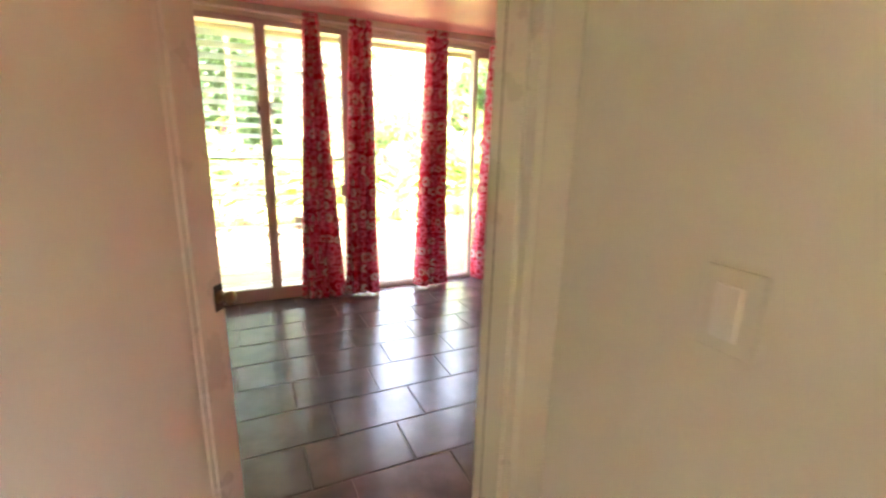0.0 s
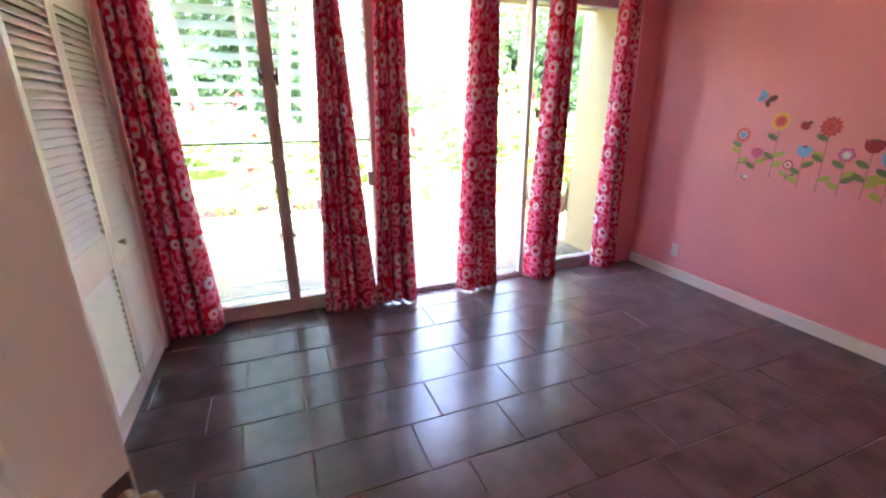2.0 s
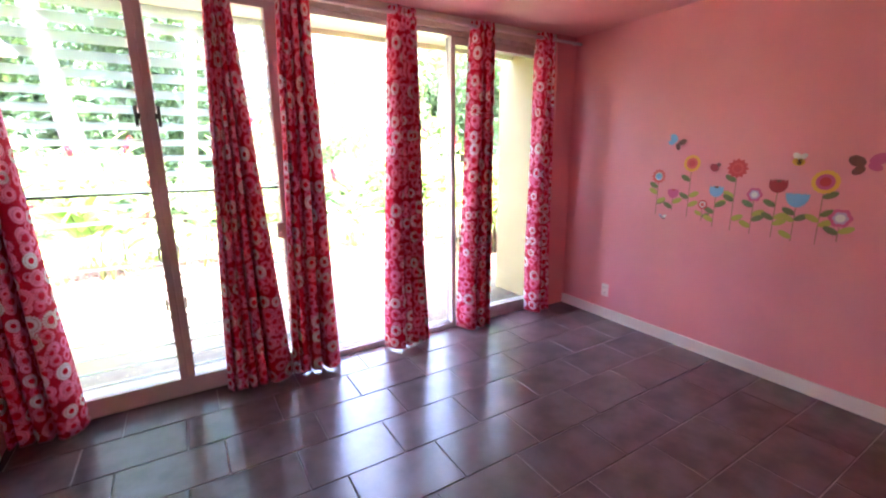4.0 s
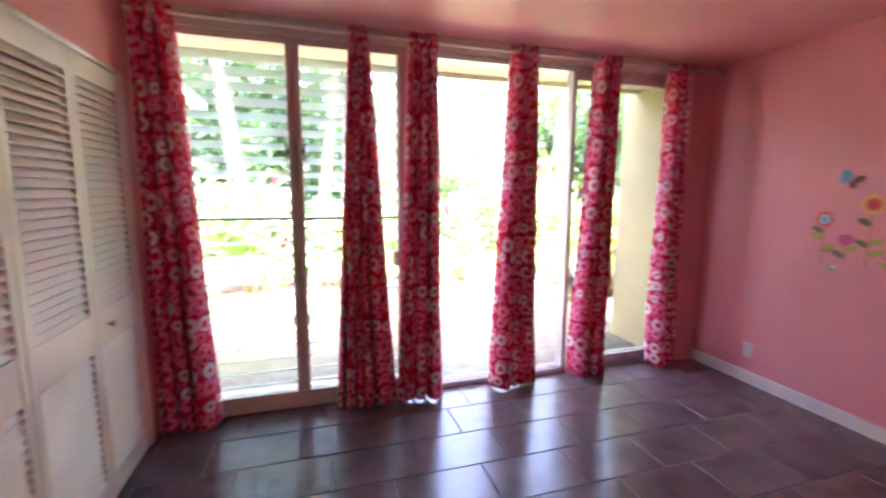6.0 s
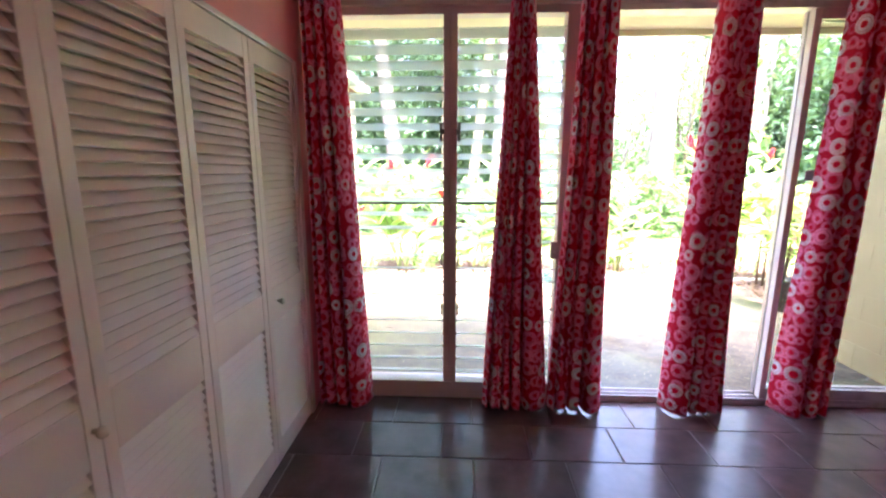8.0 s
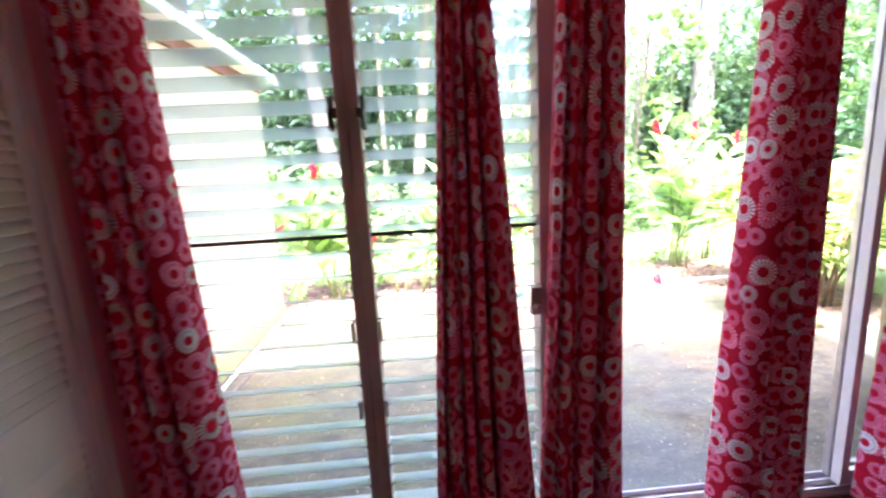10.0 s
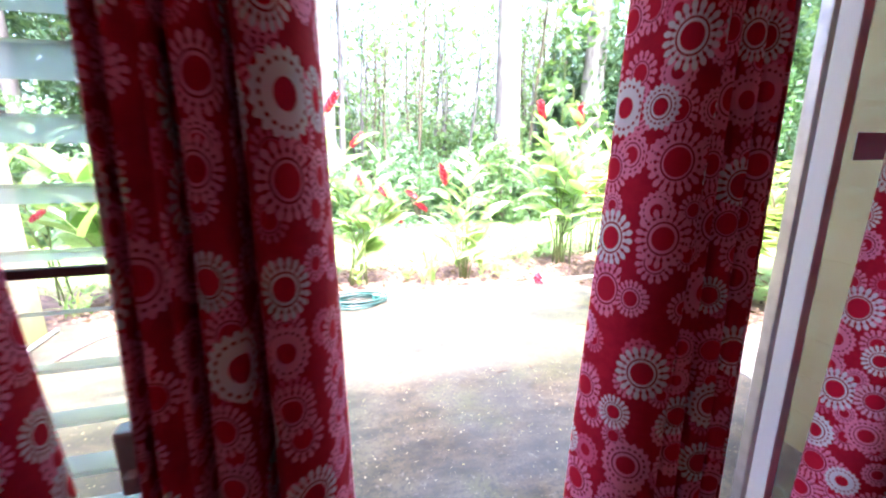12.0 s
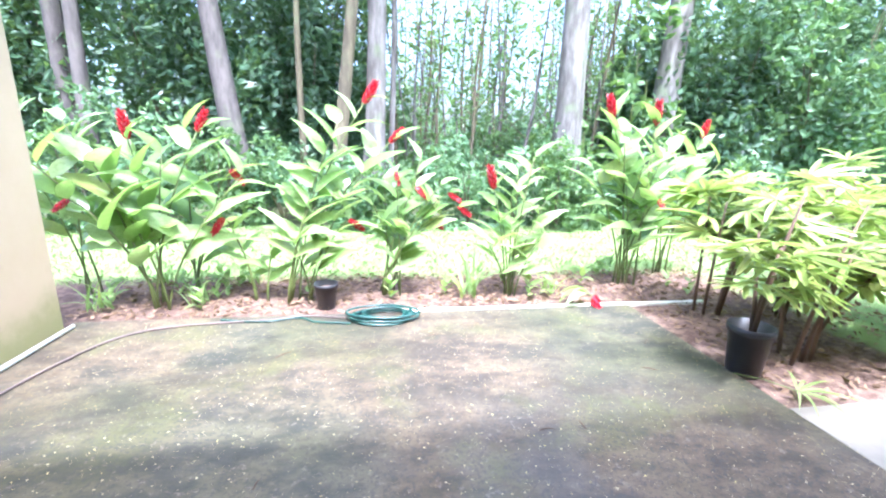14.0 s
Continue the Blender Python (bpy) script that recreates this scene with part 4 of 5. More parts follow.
lily = thing("lily_clump", "clump of dark green strap leaves in the mulch", "plant", at=Matrix.Translation((2.44, 7.93, GROUND)))
rng = random.Random(5)
for i in range(22):
    a = rng.uniform(0, 6.283)
    part("leaf", STRAP_LEAVES[i % 3], None, lily, m=aim((rng.uniform(-0.08, 0.08), rng.uniform(-0.08, 0.08), 0), (math.cos(a), math.sin(a), rng.uniform(1.6, 3.5)), rng.uniform(0.4, 0.65), rng.uniform(-0.4, 0.4)))
for x, y, sc, sd in ((-0.95, 7.85, 0.38, 1), (-0.15, 7.92, 0.30, 2), (3.4, 8.05, 0.30, 3), (0.2, 8.55, 0.28, 4), (-0.75, 8.6, 0.36, 6)):
    tuft = thing("grass_tuft", "tuft of green grass at the edge of the bed", "grass", "grass tufts", Matrix.Translation((x, y, GROUND)))
    rng = random.Random(sd)
    for i in range(16):
        a = rng.uniform(0, 6.283)
        part("leaf", STRAP_LEAVES[i % 3], None, tuft, m=aim((rng.uniform(-0.07, 0.07), rng.uniform(-0.07, 0.07), 0), (math.cos(a), math.sin(a), rng.uniform(1.0, 3.0)), sc * rng.uniform(0.7, 1.2), rng.uniform(-0.4, 0.4)))

# fan palms
def fan_mesh(n, seed):
    rng = random.Random(seed)
    b = bmesh.new()
    for i in range(n):
        a = radians(-105 + 210 * i / (n - 1))
        d = Vector((math.cos(a), math.sin(a), 0.15))
        side = Vector((-math.sin(a), math.cos(a), 0))
        ln = rng.uniform(0.8, 1.0) * (1 - 0.18 * abs(a))
        dr = rng.uniform(0.12, 0.45)
        rows = []
        for s, w in ((0.03, 0.014), (0.35, 0.055), (0.7, 0.054), (0.93, 0.036), (1.0, 0.014)):
            p = d * s * ln + Vector((0, 0, -dr * s * s * ln))
            rows.append([b.verts.new(p + side * w), b.verts.new(p + Vector((0, 0, -w * 0.5))), b.verts.new(p - side * w)])
        for p, q in zip(rows, rows[1:]):
            for k in (0, 1):
                b.faces.new((p[k], p[k + 1], q[k + 1], q[k]))
    return mesh_from("frond", b, M_PALM)


FANS = [fan_mesh(n, i) for i, n in enumerate((7, 9, 8, 10))]


def palm(x, y, canes, height, spread, seed, base=GROUND, fan=0.42, label="clump of lady palm with fan leaves on thin brown canes"):
    rng = random.Random(seed)
    g = thing("fan_palm", label, "palm", "lady palms", Matrix.Translation((x, y, base)))
    for c in range(canes):
        a = rng.uniform(0, 6.283)
        h, out = height * rng.uniform(0.6, 1.0), spread * rng.uniform(0.2, 1)
        foot = Vector((rng.uniform(-0.5, 0.5) * spread * 0.6, rng.uniform(-0.5, 0.5) * spread * 0.6, 0))
        way = Vector((math.cos(a), math.sin(a), 0))
        pts = [foot + way * out * s ** 1.3 + Vector((0, 0, h * s)) for s in (0, 0.35, 0.7, 1.0)]
        cane = part("cane", tube(pts, [0.016, 0.014, 0.011, 0.007], 7), M_DRYCANE, g, smooth=True)
        for i in range(rng.randint(5, 6)):
            s = rng.uniform(0.5, 1.0)
            p = pts[1].lerp(pts[3], (s - 0.35) / 0.65)
            b = rng.uniform(0, 6.283)
            d = Vector((math.cos(b), math.sin(b), rng.uniform(0.1, 1.0))).normalized()
            reach = rng.uniform(0.12, 0.28)
            part("frond", FANS[rng.randrange(4)], None, cane, m=aim(p + d * reach, (d.x, d.y, d.z * 0.3), fan * rng.uniform(0.9, 1.3), rng.uniform(-0.5, 0.5)))
            part("leaf_stalk", tube([p, p + d * reach], 0.004, 5), M_CANE, cane)
    return g


palm(4.75, 7.35, 5, 1.30, 0.45, 31)
palm(4.70, 6.35, 5, 1.25, 0.45, 32)
palm(5.45, 7.15, 6, 1.45, 0.5, 33)
palm(5.60, 6.20, 5, 1.35, 0.5, 34)
palm(6.45, 7.60, 6, 1.55, 0.6, 35)
palm(6.60, 6.60, 5, 1.50, 0.6, 36)
palm(4.12, 6.24, 3, 1.05, 0.25, 37, base=0.18, fan=0.34, label="small palm growing in a black plastic pot")


def pot(x, y, r, h, name="plant_pot", label="black plastic nursery pot"):
    p = thing(name, label, "plant pot", at=Matrix.Translation((x, y, GROUND)))
    prof = [(r * 0.72, 0), (r * 0.76, 0.01), (r * 0.97, h * 0.86), (r * 1.05, h * 0.87), (r * 1.06, h), (r * 0.99, h), (r * 0.93, h * 0.8)]
    part("wall", lathe(prof, 28), M_BLACKPOT, p, smooth=True)
    s = lathe([(r * 0.9, h * 0.78), (r * 0.5, h * 0.82), (r * 0.1, h * 0.83)], 20)
    part("soil", s, M_SOIL, p, "dark potting soil")


pot(1.05, 7.76, 0.105, 0.25, label="small black plastic pot in the flower bed")
pot(4.12, 6.24, 0.140, 0.37, label="large black plastic pot at the patio edge")

hose = thing("garden_hose", "green garden hose coiled at the edge of the patio", "hose")
pts, rng = [], random.Random(8)
for i in range(150):
    a = i / 150 * 6 * 2 * math.pi
    r = 0.20 + 0.045 * math.sin(a * 0.37 + 1) + 0.02 * math.sin(a * 1.7)
    pts.append((1.58 + r * 1.25 * math.cos(a), 7.40 + r * 0.70 * math.sin(a), -0.068 + 0.012 * (i // 25) + 0.006 * math.sin(a * 2)))
part("coil", tube(pts, 0.0105, 7), M_HOSE, hose, smooth=True)


def smooth_line(keys, n=60):
    out = []
    for i in range(n):
        s = i / (n - 1) * (len(keys) - 1)
        k = min(int(s), len(keys) - 2)
        f = s - k
        p0, p1, p2, p3 = (Vector(keys[max(0, min(len(keys) - 1, k + j))]) for j in (-1, 0, 1, 2))
        out.append(0.5 * (2 * p1 + (p2 - p0) * f + (2 * p0 - 5 * p1 + 4 * p2 - p3) * f * f + (3 * p1 - p0 - 3 * p2 + p3) * f ** 3))
    return out


for keys, mt in ((((1.3, 7.30, -0.069), (1.0, 7.36, -0.069), (0.85, 7.46, -0.069), (0.55, 7.40, -0.069), (0.2, 7.47, -0.069)), M_HOSE),
                 (((1.25, 7.42, -0.069), (0.9, 7.50, -0.069), (0.6, 7.44, -0.069), (-0.3, 7.30, -0.069), (-0.62, 6.75, -0.069), (-0.80, 5.6, -0.069), (-0.86, 4.7, -0.069)), M_OLDHOSE)):
    part("run", tube(smooth_line(keys), 0.0075, 7), mt, hose, smooth=True)
pipe = thing("water_pipe", "white plastic pipe lying along the garden wall", "pipe")
part("tube", tube([(-0.915, 4.2, -0.062), (-0.905, 5.8, -0.062), (-0.90, 7.42, -0.06)], 0.017, 10), M_PVC, pipe, smooth=True)

# low seedlings and ferns along the bed
rng = random.Random(21)
for i in range(26):
    x, y = rng.uniform(-1.0, 5.6), rng.uniform(7.72, 8.7)
    sd = thing("seedling", "small leafy seedling in the mulch", "plant", "bed seedlings", Matrix.Translation((x, y, GROUND)))
    for k in range(7):
        a = rng.uniform(0, 6.283)
        part("leaf", GINGER_LEAVES[k % 4], None, sd, m=aim((0, 0, 0.02 + 0.04 * k * 0.7), (math.cos(a), math.sin(a), rng.uniform(0.3, 1.2)), rng.uniform(0.10, 0.22), rng.uniform(-0.4, 0.4)))

# twigs on the slab
for i in range(14):
    x, y, a = rng.uniform(-0.7, 3.8), rng.uniform(4.6, 7.3), rng.uniform(0, 3.14)
    l = rng.uniform(0.05, 0.16)
    tw = thing("twig", "small dry twig lying on the patio", "twig", "fallen twigs", Matrix.Translation((x, y, -0.0765)))
    part("stick", tube([(0, 0, 0), (math.cos(a) * l * 0.5, math.sin(a) * l * 0.5 + 0.008, 0.004), (math.cos(a) * l, math.sin(a) * l, 0.001)], [0.003, 0.003, 0.0015], 5), M_DRYCANE, tw)

# a broken ginger stem fallen over the edging
fallen = thing("fallen_flower", "fallen red ginger flower on the patio edge", "flower", at=Matrix.Translation((3.64, 7.58, -0.02)))
part("stem", tube([(0.1, 0.35, -0.05), (0.0, 0.15, 0.05), (0.0, 0.0, 0.03)], 0.006, 6), M_CANE, fallen, smooth=True)
part("flower_spike", SPIKES[0], None, fallen, m=Matrix.Translation((0.03, 0, 0.05)) @ Matrix.Rotation(radians(150), 4, "X") @ Matrix.Scale(1.6, 4))
for a in (-0.3, 0.2, 0.6):
    part("leaf", GINGER_LEAVES[2], None, fallen, m=aim((-0.03, 0.05, 0.06), (-1, -0.4 + a, 0.15), 0.40, a))


frond = thing("fallen_frond", "green palm frond lying on the corner of the patio", "palm leaf", at=Matrix.Translation((4.22, 5.92, -0.055)))
for k in range(9):
    part("leaflet", STRAP_LEAVES[k % 2], None, frond, m=aim((0, 0, 0), (math.cos(-0.7 + 0.42 * (k - 4)), math.sin(-0.7 + 0.42 * (k - 4)), 0.12), 0.40 - 0.02 * abs(k - 4)))
part("leaf_stalk", tube([(0.0, 0.0, 0.0), (-0.13, 0.12, 0.02), (-0.24, 0.25, 0.0)], 0.004, 5), M_CANE, frond)


def scatter_leaves(name, spots, sizes, material, label, seed, flat=0.0, ratio=0.5, kind="stuff", parent=None):
    """Many small leaves in one mesh: spots is an (n, 3) array."""
    r = np.random.default_rng(seed)
    n = len(spots)
    d = r.normal(size=(n, 3))
    d[:, 2] *= 1 - flat
    d /= np.linalg.norm(d, axis=1, keepdims=True)
    e = r.normal(size=(n, 3))
    e[:, 2] *= 1 - flat
    e -= (e * d).sum(1, keepdims=True) * d
    e /= np.linalg.norm(e, axis=1, keepdims=True) + 1e-9
    nrm = np.cross(d, e)
    s = sizes[:, None]
    v = np.stack([spots - d * s * 0.5, spots + e * s * ratio * 0.5 - d * s * 0.05 + nrm * s * 0.08, spots + d * s * 0.5 - nrm * s * 0.06, spots - e * s * ratio * 0.5 - d * s * 0.05 + nrm * s * 0.08], 1).reshape(-1, 3)
    i = np.arange(n)[:, None] * 4
    f = np.concatenate([i + [[0, 1, 2]], i + [[0, 2, 3]]]).tolist()
    me = bpy.data.meshes.new(name)
    me.from_pydata(v.tolist(), [], f)
    me.materials.append(material)
    ob = new(name, me)
    ob.parent = parent
    return tagged(ob, label, kind=kind if parent is None else "")


def blobs(r, n, centre, size, lumps):
    """Spots in a lumpy crown: dense near the skin of random lumps."""
    c = r.normal(size=(lumps, 3)) * 0.42 * np.array(size) + np.array(centre)
    w = r.integers(0, lumps, n)
    d = r.normal(size=(n, 3))
    d /= np.linalg.norm(d, axis=1, keepdims=True)
    rad = (0.22 + 0.2 * r.random(lumps))[w][:, None] * (0.55 + 0.45 * r.random((n, 1)) ** 0.5)
    return c[w] + d * rad * np.array(size)


def tree(x, y, r, height, lean, material, seed, crown=(2.2, 2.2, 1.8), leaves=2600, label="tall tree with a pale trunk", leaf_m=None, crown_at=None):
    rng = random.Random(seed)
    t = thing("tree", label, "tree", "", Matrix.Translation((x, y, GROUND)))
    pts, rad = [], []
    for i in range(12):
        s = i / 11
        pts.append((lean[0] * s + 0.10 * math.sin(3 * s + seed), lean[1] * s + 0.08 * math.sin(4 * s + seed * 2), height * s))
        rad.append(r * (1.35 if i == 0 else 1.08 if i == 1 else 1 - 0.55 * s))
    part("trunk", tube(pts, rad, 14), material, t, smooth=True)
    top = Vector(pts[-1])
    for i in range(5):
        a = rng.uniform(0, 6.283)
        k = rng.randint(7, 10)
        p = Vector(pts[k])
        e = p + Vector((math.cos(a) * crown[0] * 0.7, math.sin(a) * crown[1] * 0.7, rng.uniform(0.3, 1.5)))
        part("limb", tube([p, p.lerp(e, 0.5) + Vector((0, 0, 0.2)), e], [rad[k] * 0.4, rad[k] * 0.25, 0.02], 7), material, t, smooth=True)
    g = np.random.default_rng(seed)
    spots = blobs(g, leaves, crown_at or tuple(top), crown, 14)
    scatter_leaves("crown", spots, 0.16 * (0.7 + 0.6 * g.random(leaves)), leaf_m or M_TREELEAF, "", seed, 0.2, 0.55, parent=t)
    return t


for row in (
        (-4.6, 13.6, 0.20, 9.0, (0.2, 0), M_BARK3, 1, "mossy grey tree trunk at the edge of the wood"),
        (-4.0, 13.2, 0.15, 9.0, (0.3, 0), M_BARK3, 2, "slim pale tree trunk at the edge of the wood"),
        (-1.05, 12.9, 0.24, 8.5, (-0.9, 0.4), M_BARK3, 3, "leaning pale tree with a mossy side"),
        (0.12, 13.2, 0.075, 8.0, (-0.05, 0), M_BARK2, 4, "thin brown tree trunk"),
        (0.75, 12.9, 0.15, 9.0, (0.75, 0), M_BARK2, 5, "mossy yellow-green tree trunk"),
        (1.46, 13.1, 0.235, 10.0, (0.05, 0), M_BARK, 6, "thick pale grey tree trunk"),
        (1.70, 13.6, 0.075, 8.0, (0.25, 0), M_BARK, 7, "thin pale tree trunk"),
        (5.48, 12.9, 0.33, 11.0, (0.15, 0), M_BARK, 8, "thick pale tree trunk wound with vines"),
        (7.85, 13.2, 0.32, 11.0, (0.9, 0), M_BARK, 9, "thick pale leaning tree trunk")):
    tree(row[0], row[1], row[2], row[3], row[4], row[5], row[6], label=row[7])

rng = random.Random(77)
for i in range(84):
    x, y = rng.uniform(1.7, 8.8), rng.uniform(13.8, 26)
    x *= y / 15
    t = thing("sapling", "thin bare sapling in the wood", "sapling", "thin saplings", Matrix.Translation((x, y, GROUND)))
    h, ln = rng.uniform(5, 9), rng.uniform(-0.8, 0.8)
    part("trunk", tube([(ln * s + 0.06 * math.sin(7 * s + i), 0.05 * math.sin(5 * s), h * s) for s in (0, 0.2, 0.4, 0.6, 0.8, 1)], [0.05, 0.045, 0.04, 0.03, 0.02, 0.01], 6), M_BARK if i % 2 else M_BARK2, t, smooth=True)
    for k in range(4):
        z, a = rng.uniform(1.5, h * 0.9), rng.uniform(0, 6.283)
        p = Vector((ln * z / h, 0, z))
        part("branch", tube([p, p + Vector((math.cos(a) * 0.8, math.sin(a) * 0.5, 0.7))], [0.014, 0.005], 5), M_BARK2, t)
    g = np.random.default_rng(i + 500)
    n = 170
    scatter_leaves("crown", blobs(g, n, (ln * 0.7, 0, h * 0.62), (1.0, 0.8, h * 0.5), 9), 0.15 * (0.6 + 0.7 * g.random(n)), M_PALE, "", i, 0.3, 0.5, parent=t)


def bush(x, y, size, leaves, seed, material=None, leaf=0.12, label="dense dark green shrub at the edge of the wood", lumps=16):
    t = thing("bush", label, "shrub", "woodland shrubs", Matrix.Translation((x, y, GROUND)))
    g, rng = np.random.default_rng(seed), random.Random(seed)
    for i in range(4):
        a = rng.uniform(0, 6.283)
        part("stem", tube([(0, 0, 0), (math.cos(a) * size[0] * 0.2, math.sin(a) * size[1] * 0.2, size[2] * 0.5), (math.cos(a) * size[0] * 0.4, math.sin(a) * size[1] * 0.4, size[2] * 1.1)], [0.03, 0.02, 0.008], 6), M_BARK2, t)
    sp = blobs(g, leaves, (0, 0, size[2] * 0.62), size, lumps)
    sp[:, 2] = np.maximum(sp[:, 2], 0.02)
    scatter_leaves("foliage", sp, leaf * (0.6 + 0.8 * g.random(leaves)), material or M_BUSH, "", seed, 0.15, 0.5, parent=t)


rng = random.Random(99)
# low green edge behind the lawn
for i in range(17):
    bush(-7.5 + i * 1.05 + rng.uniform(-0.3, 0.3), 11.9 + rng.uniform(-0.3, 0.5), (1.0, 0.7, 0.9 + rng.uniform(-0.2, 0.4)), 1700, 200 + i, M_BUSH if i % 3 else M_PALE, 0.13, "low leafy undergrowth behind the lawn")
# dark masses to either side of the clearing
for i, (x, y, sx, sz) in enumerate(((-8.5, 15.5, 2.4, 4.5), (-6.2, 16.0, 2.2, 5.0), (-3.2, 15.2, 2.0, 4.6), (-1.4, 16.4, 2.0, 5.6), (-0.2, 15.0, 1.6, 3.4), (-5.0, 18.5, 2.6, 7.5), (-2.0, 19.0, 2.6, 8.0), (0.6, 18.0, 1.6, 6.5), (-9.5, 19.0, 3.0, 8.0))):
    bush(x, y, (sx, 1.6, sz), 8500, 300 + i, M_TREELEAF, 0.21, "dark green understorey tree in the wood", 22)
for i, (x, y, sx, sz) in enumerate(((9.6, 13.4, 1.8, 3.6), (11.6, 12.6, 1.9, 4.2), (13.8, 12.0, 2.2, 4.6), (10.6, 15.0, 2.4, 6.0), (13.4, 14.6, 2.6, 7.0), (16.5, 13.5, 2.8, 7.0), (8.3, 14.6, 1.3, 2.8), (18.0, 10.0, 2.5, 6.0))):
    bush(x, y, (sx, 1.6, sz), 9000, 400 + i, M_BUSH if i % 2 else M_TREELEAF, 0.18, "tall dense green shrub with small leaves", 24)
for i in range(11):
    bush(1.9 + i * 0.85 + rng.uniform(-0.3, 0.3), 14.6 + rng.uniform(-0.6, 2.4), (1.1, 0.9, 1.3 + rng.uniform(-0.3, 0.8)), 1500, 700 + i, M_PALE if i % 2 else M_BUSH, 0.15, "loose green undergrowth between the saplings")
for i, (x, z) in enumerate(((5.9, 1.3), (5.2, 0.9), (7.6, 1.5), (8.4, 1.2), (7.2, 2.4), (6.9, 4.3))):
    g = np.random.default_rng(600 + i)
    vine = thing("vine", "broad heart-shaped vine leaves round a tree trunk", "vine", "climbing vines", Matrix.Translation((x, 12.6, GROUND)))
    part("stem", tube([(0, 0.2, 0), (0.05, 0.1, z * 0.6), (0, 0.1, z + 0.6)], 0.012, 5), M_CANE, vine)
    scatter_leaves("foliage", blobs(g, 130, (0, 0, z), (0.8, 0.4, 1.2), 8), 0.26 * (0.6 + 0.6 * g.random(130)), M_PALE, "", i, 0.3, 0.85, parent=vine)

g = np.random.default_rng(42)
n = 26000
far = np.stack([g.uniform(-60, 70, n), g.uniform(27, 42, n), g.random(n) ** 1.4 * 9.0 * 0.55], 1)
hole = np.abs(far[:, 0] - 7.5) < 11
far[:, 2] = np.where(hole, far[:, 2] * 0.62, far[:, 2] * 2.2) + 0.1
scatter_leaves("far_woods", far, 0.55 * (0.6 + 0.8 * g.random(n)), M_TREELEAF, "distant woodland foliage", 43, 0.2, 0.6)

n = 4200
canopy = np.stack([g.uniform(-55, 70, n), g.uniform(44, 62, n), 3.0 + 24.0 * g.random(n)], 1)
scatter_leaves("far_canopy", canopy, 1.1 * (0.5 + 0.8 * g.random(n)), M_PALE, "pale distant tree canopy", 47, 0.2, 0.6)

n = 16000
gx, gy = g.uniform(-8, 10, n), g.uniform(8.6, 11.8, n)
bladebase = np.stack([gx, gy, np.full(n, GROUND + 0.02)], 1)
scatter_leaves("grass", bladebase, 0.07 * (0.6 + 0.8 * g.random(n)), M_GRASS, "sunlit mown lawn", 44, -0.8, 0.18)
n = 2600
lx, ly = g.uniform(-1.1, 5.6, n), g.uniform(7.6, 8.75, n)
litter = np.stack([lx, ly, GROUND + 0.008 + 0.03 * g.random(n)], 1)
n2 = 900
litter = np.concatenate([litter, np.stack([g.uniform(4.14, 6.6, n2), g.uniform(5.84, 7.6, n2), GROUND + 0.008 + 0.02 * g.random(n2)], 1)])
scatter_leaves("leaf_litter", litter, 0.075 * (0.4 + 0.9 * g.random(n + n2)), M_LITTER, "dry brown leaf litter on the flower bed", 45, 0.75, 0.4)
n = 6500
px_, py_ = g.uniform(-0.9, 4.08, n), 4.2 + 3.3 * g.random(n) ** 0.8
petals = np.stack([px_, py_, np.full(n, -0.0775)], 1)
scatter_leaves("fallen_petals", petals, 0.0082 * (0.5 + 1.6 * g.random(n) ** 3), M_FLAKE, "pale petals and bits of leaf fallen on the patio", 46, 0.97, 0.6)

# ---- pieces: floor tiles and wall blocks ----
ROW, PITCH, GAP = 0.303, 0.468, 0.0055


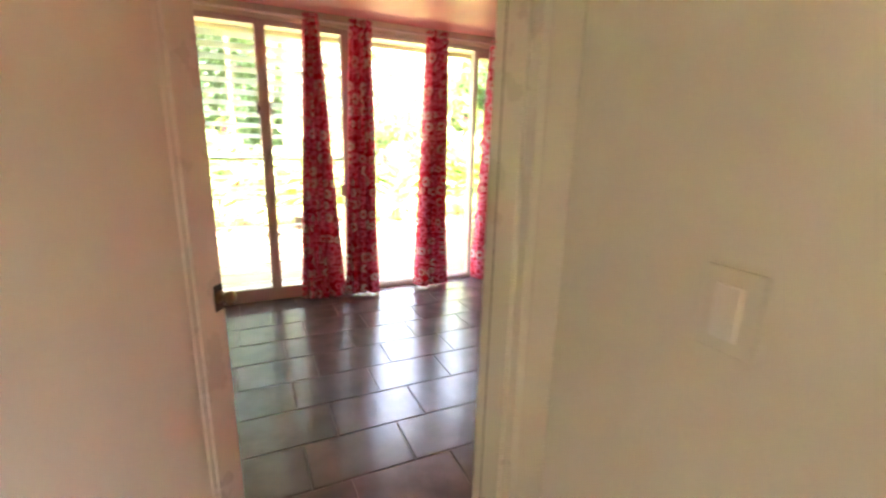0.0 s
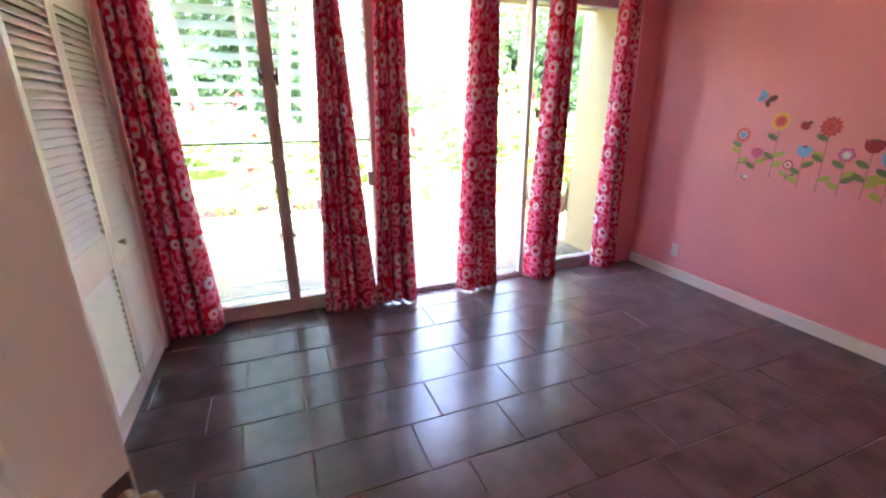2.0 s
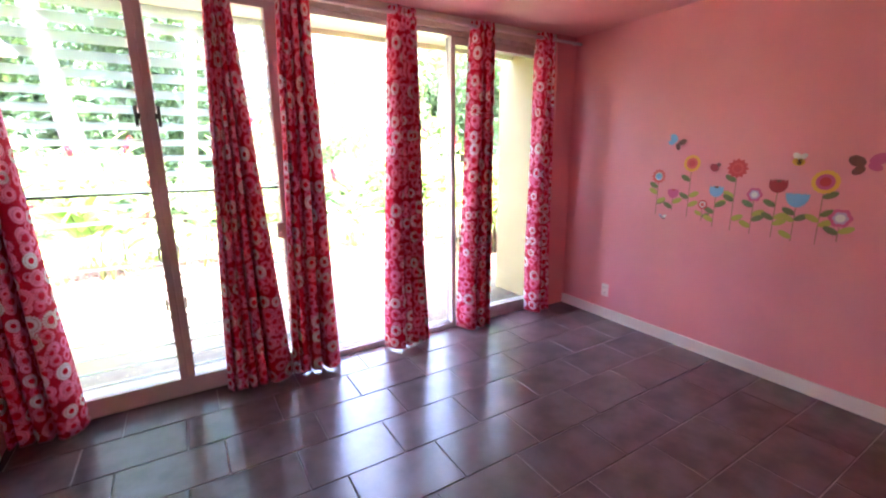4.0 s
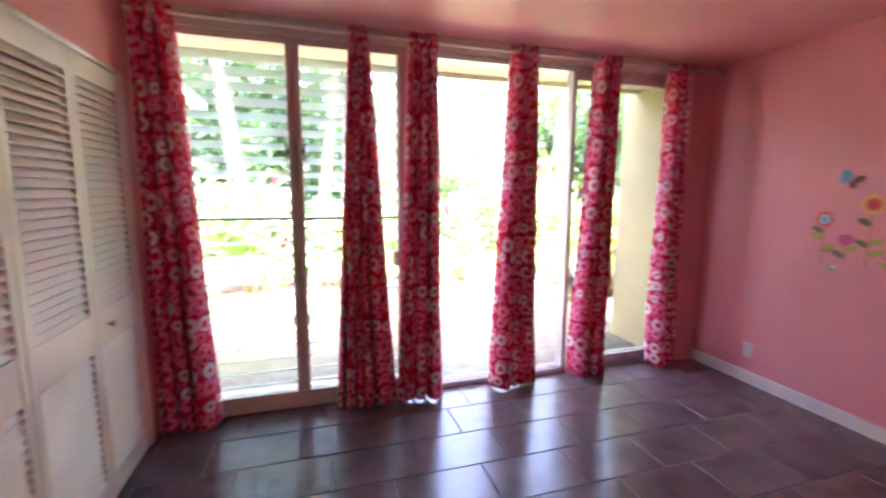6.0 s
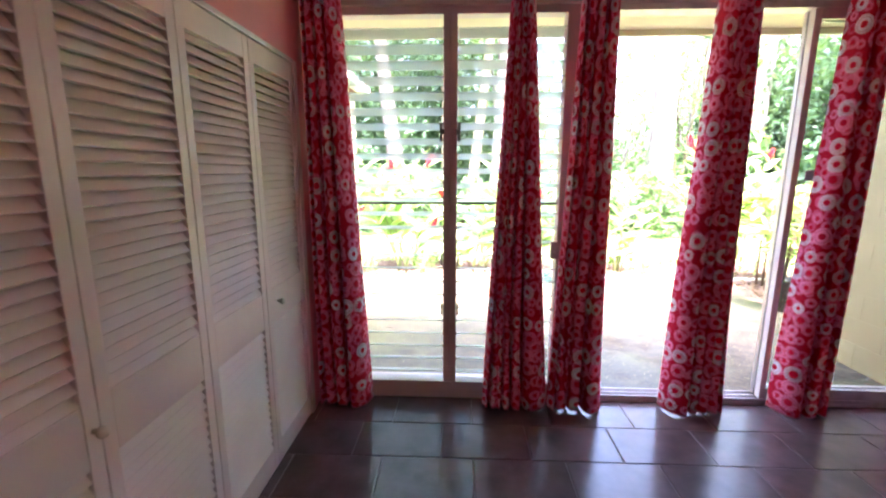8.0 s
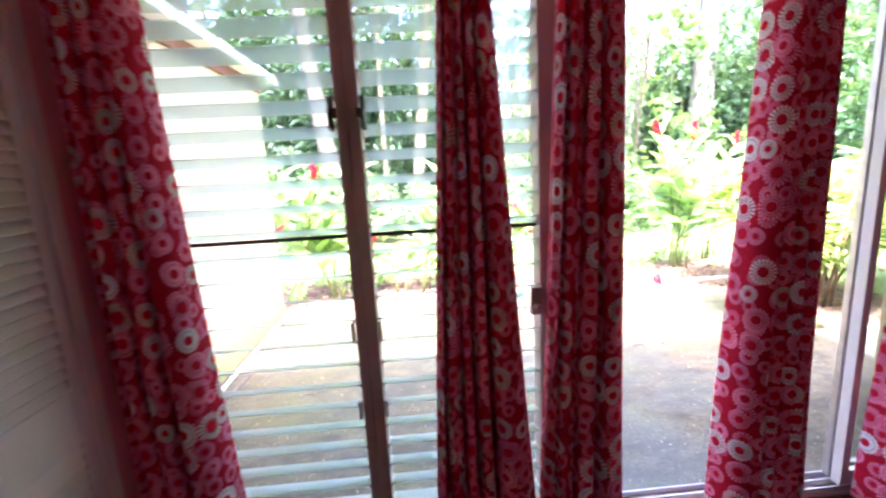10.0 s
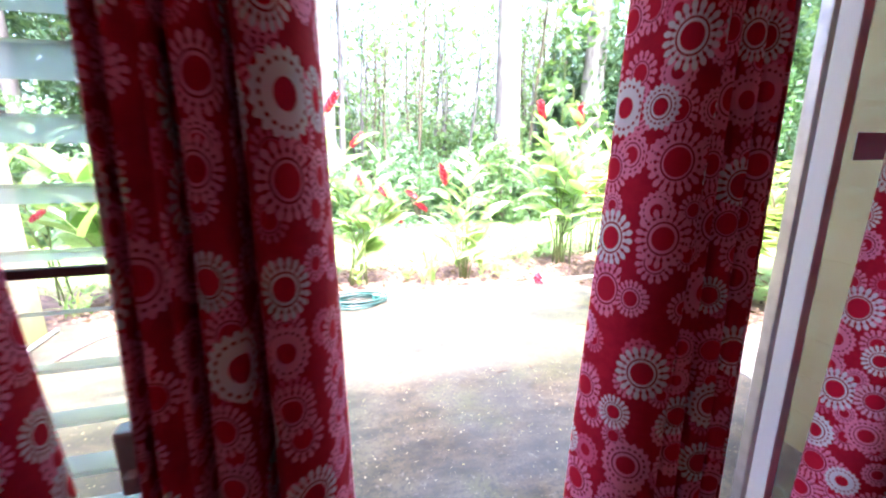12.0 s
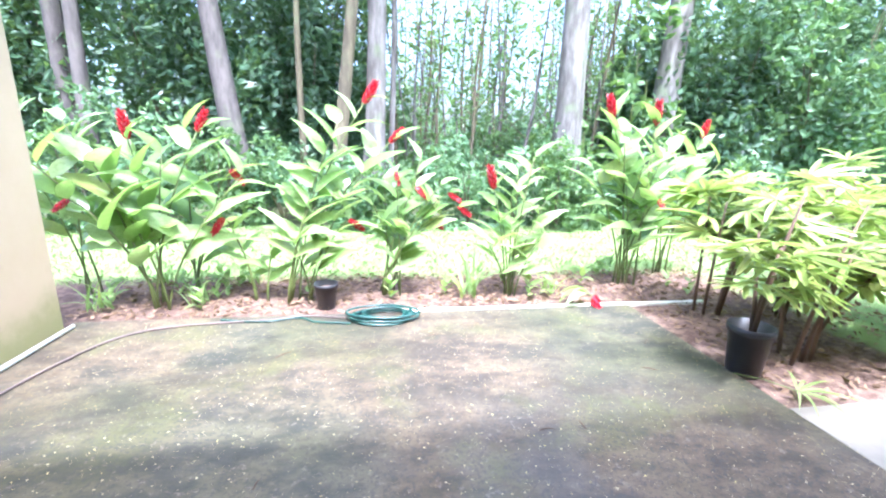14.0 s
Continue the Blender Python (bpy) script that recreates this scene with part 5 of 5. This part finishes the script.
def tile_bm(w, h, t=0.010, c=0.0025):
    b = bmesh.new()
    lo = [b.verts.new((x, y, -t)) for x, y in ((-w / 2, -h / 2), (w / 2, -h / 2), (w / 2, h / 2), (-w / 2, h / 2))]
    mi = [b.verts.new((v.co.x, v.co.y, -c)) for v in lo]
    hi = [b.verts.new((v.co.x - math.copysign(c, v.co.x), v.co.y - math.copysign(c, v.co.y), 0)) for v in lo]
    for p, q in ((lo, mi), (mi, hi)):
        for i in range(4):
            b.faces.new((p[i], p[(i + 1) % 4], q[(i + 1) % 4], q[i]))
    b.faces.new(hi)
    return b


tiles = {}
rng = random.Random(3)
for k in range(-1, 19):
    y1 = min(3.68 - ROW * (k - 0) + 0.0, 3.968)
    y0 = 3.68 - ROW * (k + 1)
    if k == -1:
        y0, y1 = 3.68, 3.968
    if y0 < -1.95:
        continue
    shift = 0.40 if k % 2 == 0 else 0.10
    left, right = (-1.038 if y0 > 1.9 else CLOSET_X + 0.002), (PINK_X if y0 > 0.6 else 0.798)
    j = math.floor((left - shift) / PITCH)
    while shift + PITCH * j < right:
        x0, x1 = max(left, shift + PITCH * j), min(right, shift + PITCH * (j + 1))
        j += 1
        if x1 - x0 < 0.03:
            continue
        key = (round(x1 - x0, 3), round(y1 - y0, 3))
        if key not in tiles:
            tiles[key] = mesh_from("tile", tile_bm(key[0] - GAP, key[1] - GAP), M_TILE)
        part("tile", tiles[key], None, floor, m=Matrix.Translation(((x0 + x1) / 2, (y0 + y1) / 2, rng.uniform(-0.0008, 0.0003))))

brick = mesh_from("block", block(-0.002, 0.0015, -0.1985, 0.1985, -0.0985, 0.0985), M_STUCCO)
half = mesh_from("block", block(-0.002, 0.0015, -0.0985, 0.0985, -0.0985, 0.0985), M_STUCCO)
for r in range(12):
    z = 0.02 + 0.2 * r
    for y, me in (((4.30, brick), (4.70, brick)) if r % 2 else ((4.20, half), (4.50, brick), (4.80, half))):
        part("block", me, None, fin, m=Matrix.Translation((3.60, y, z)))
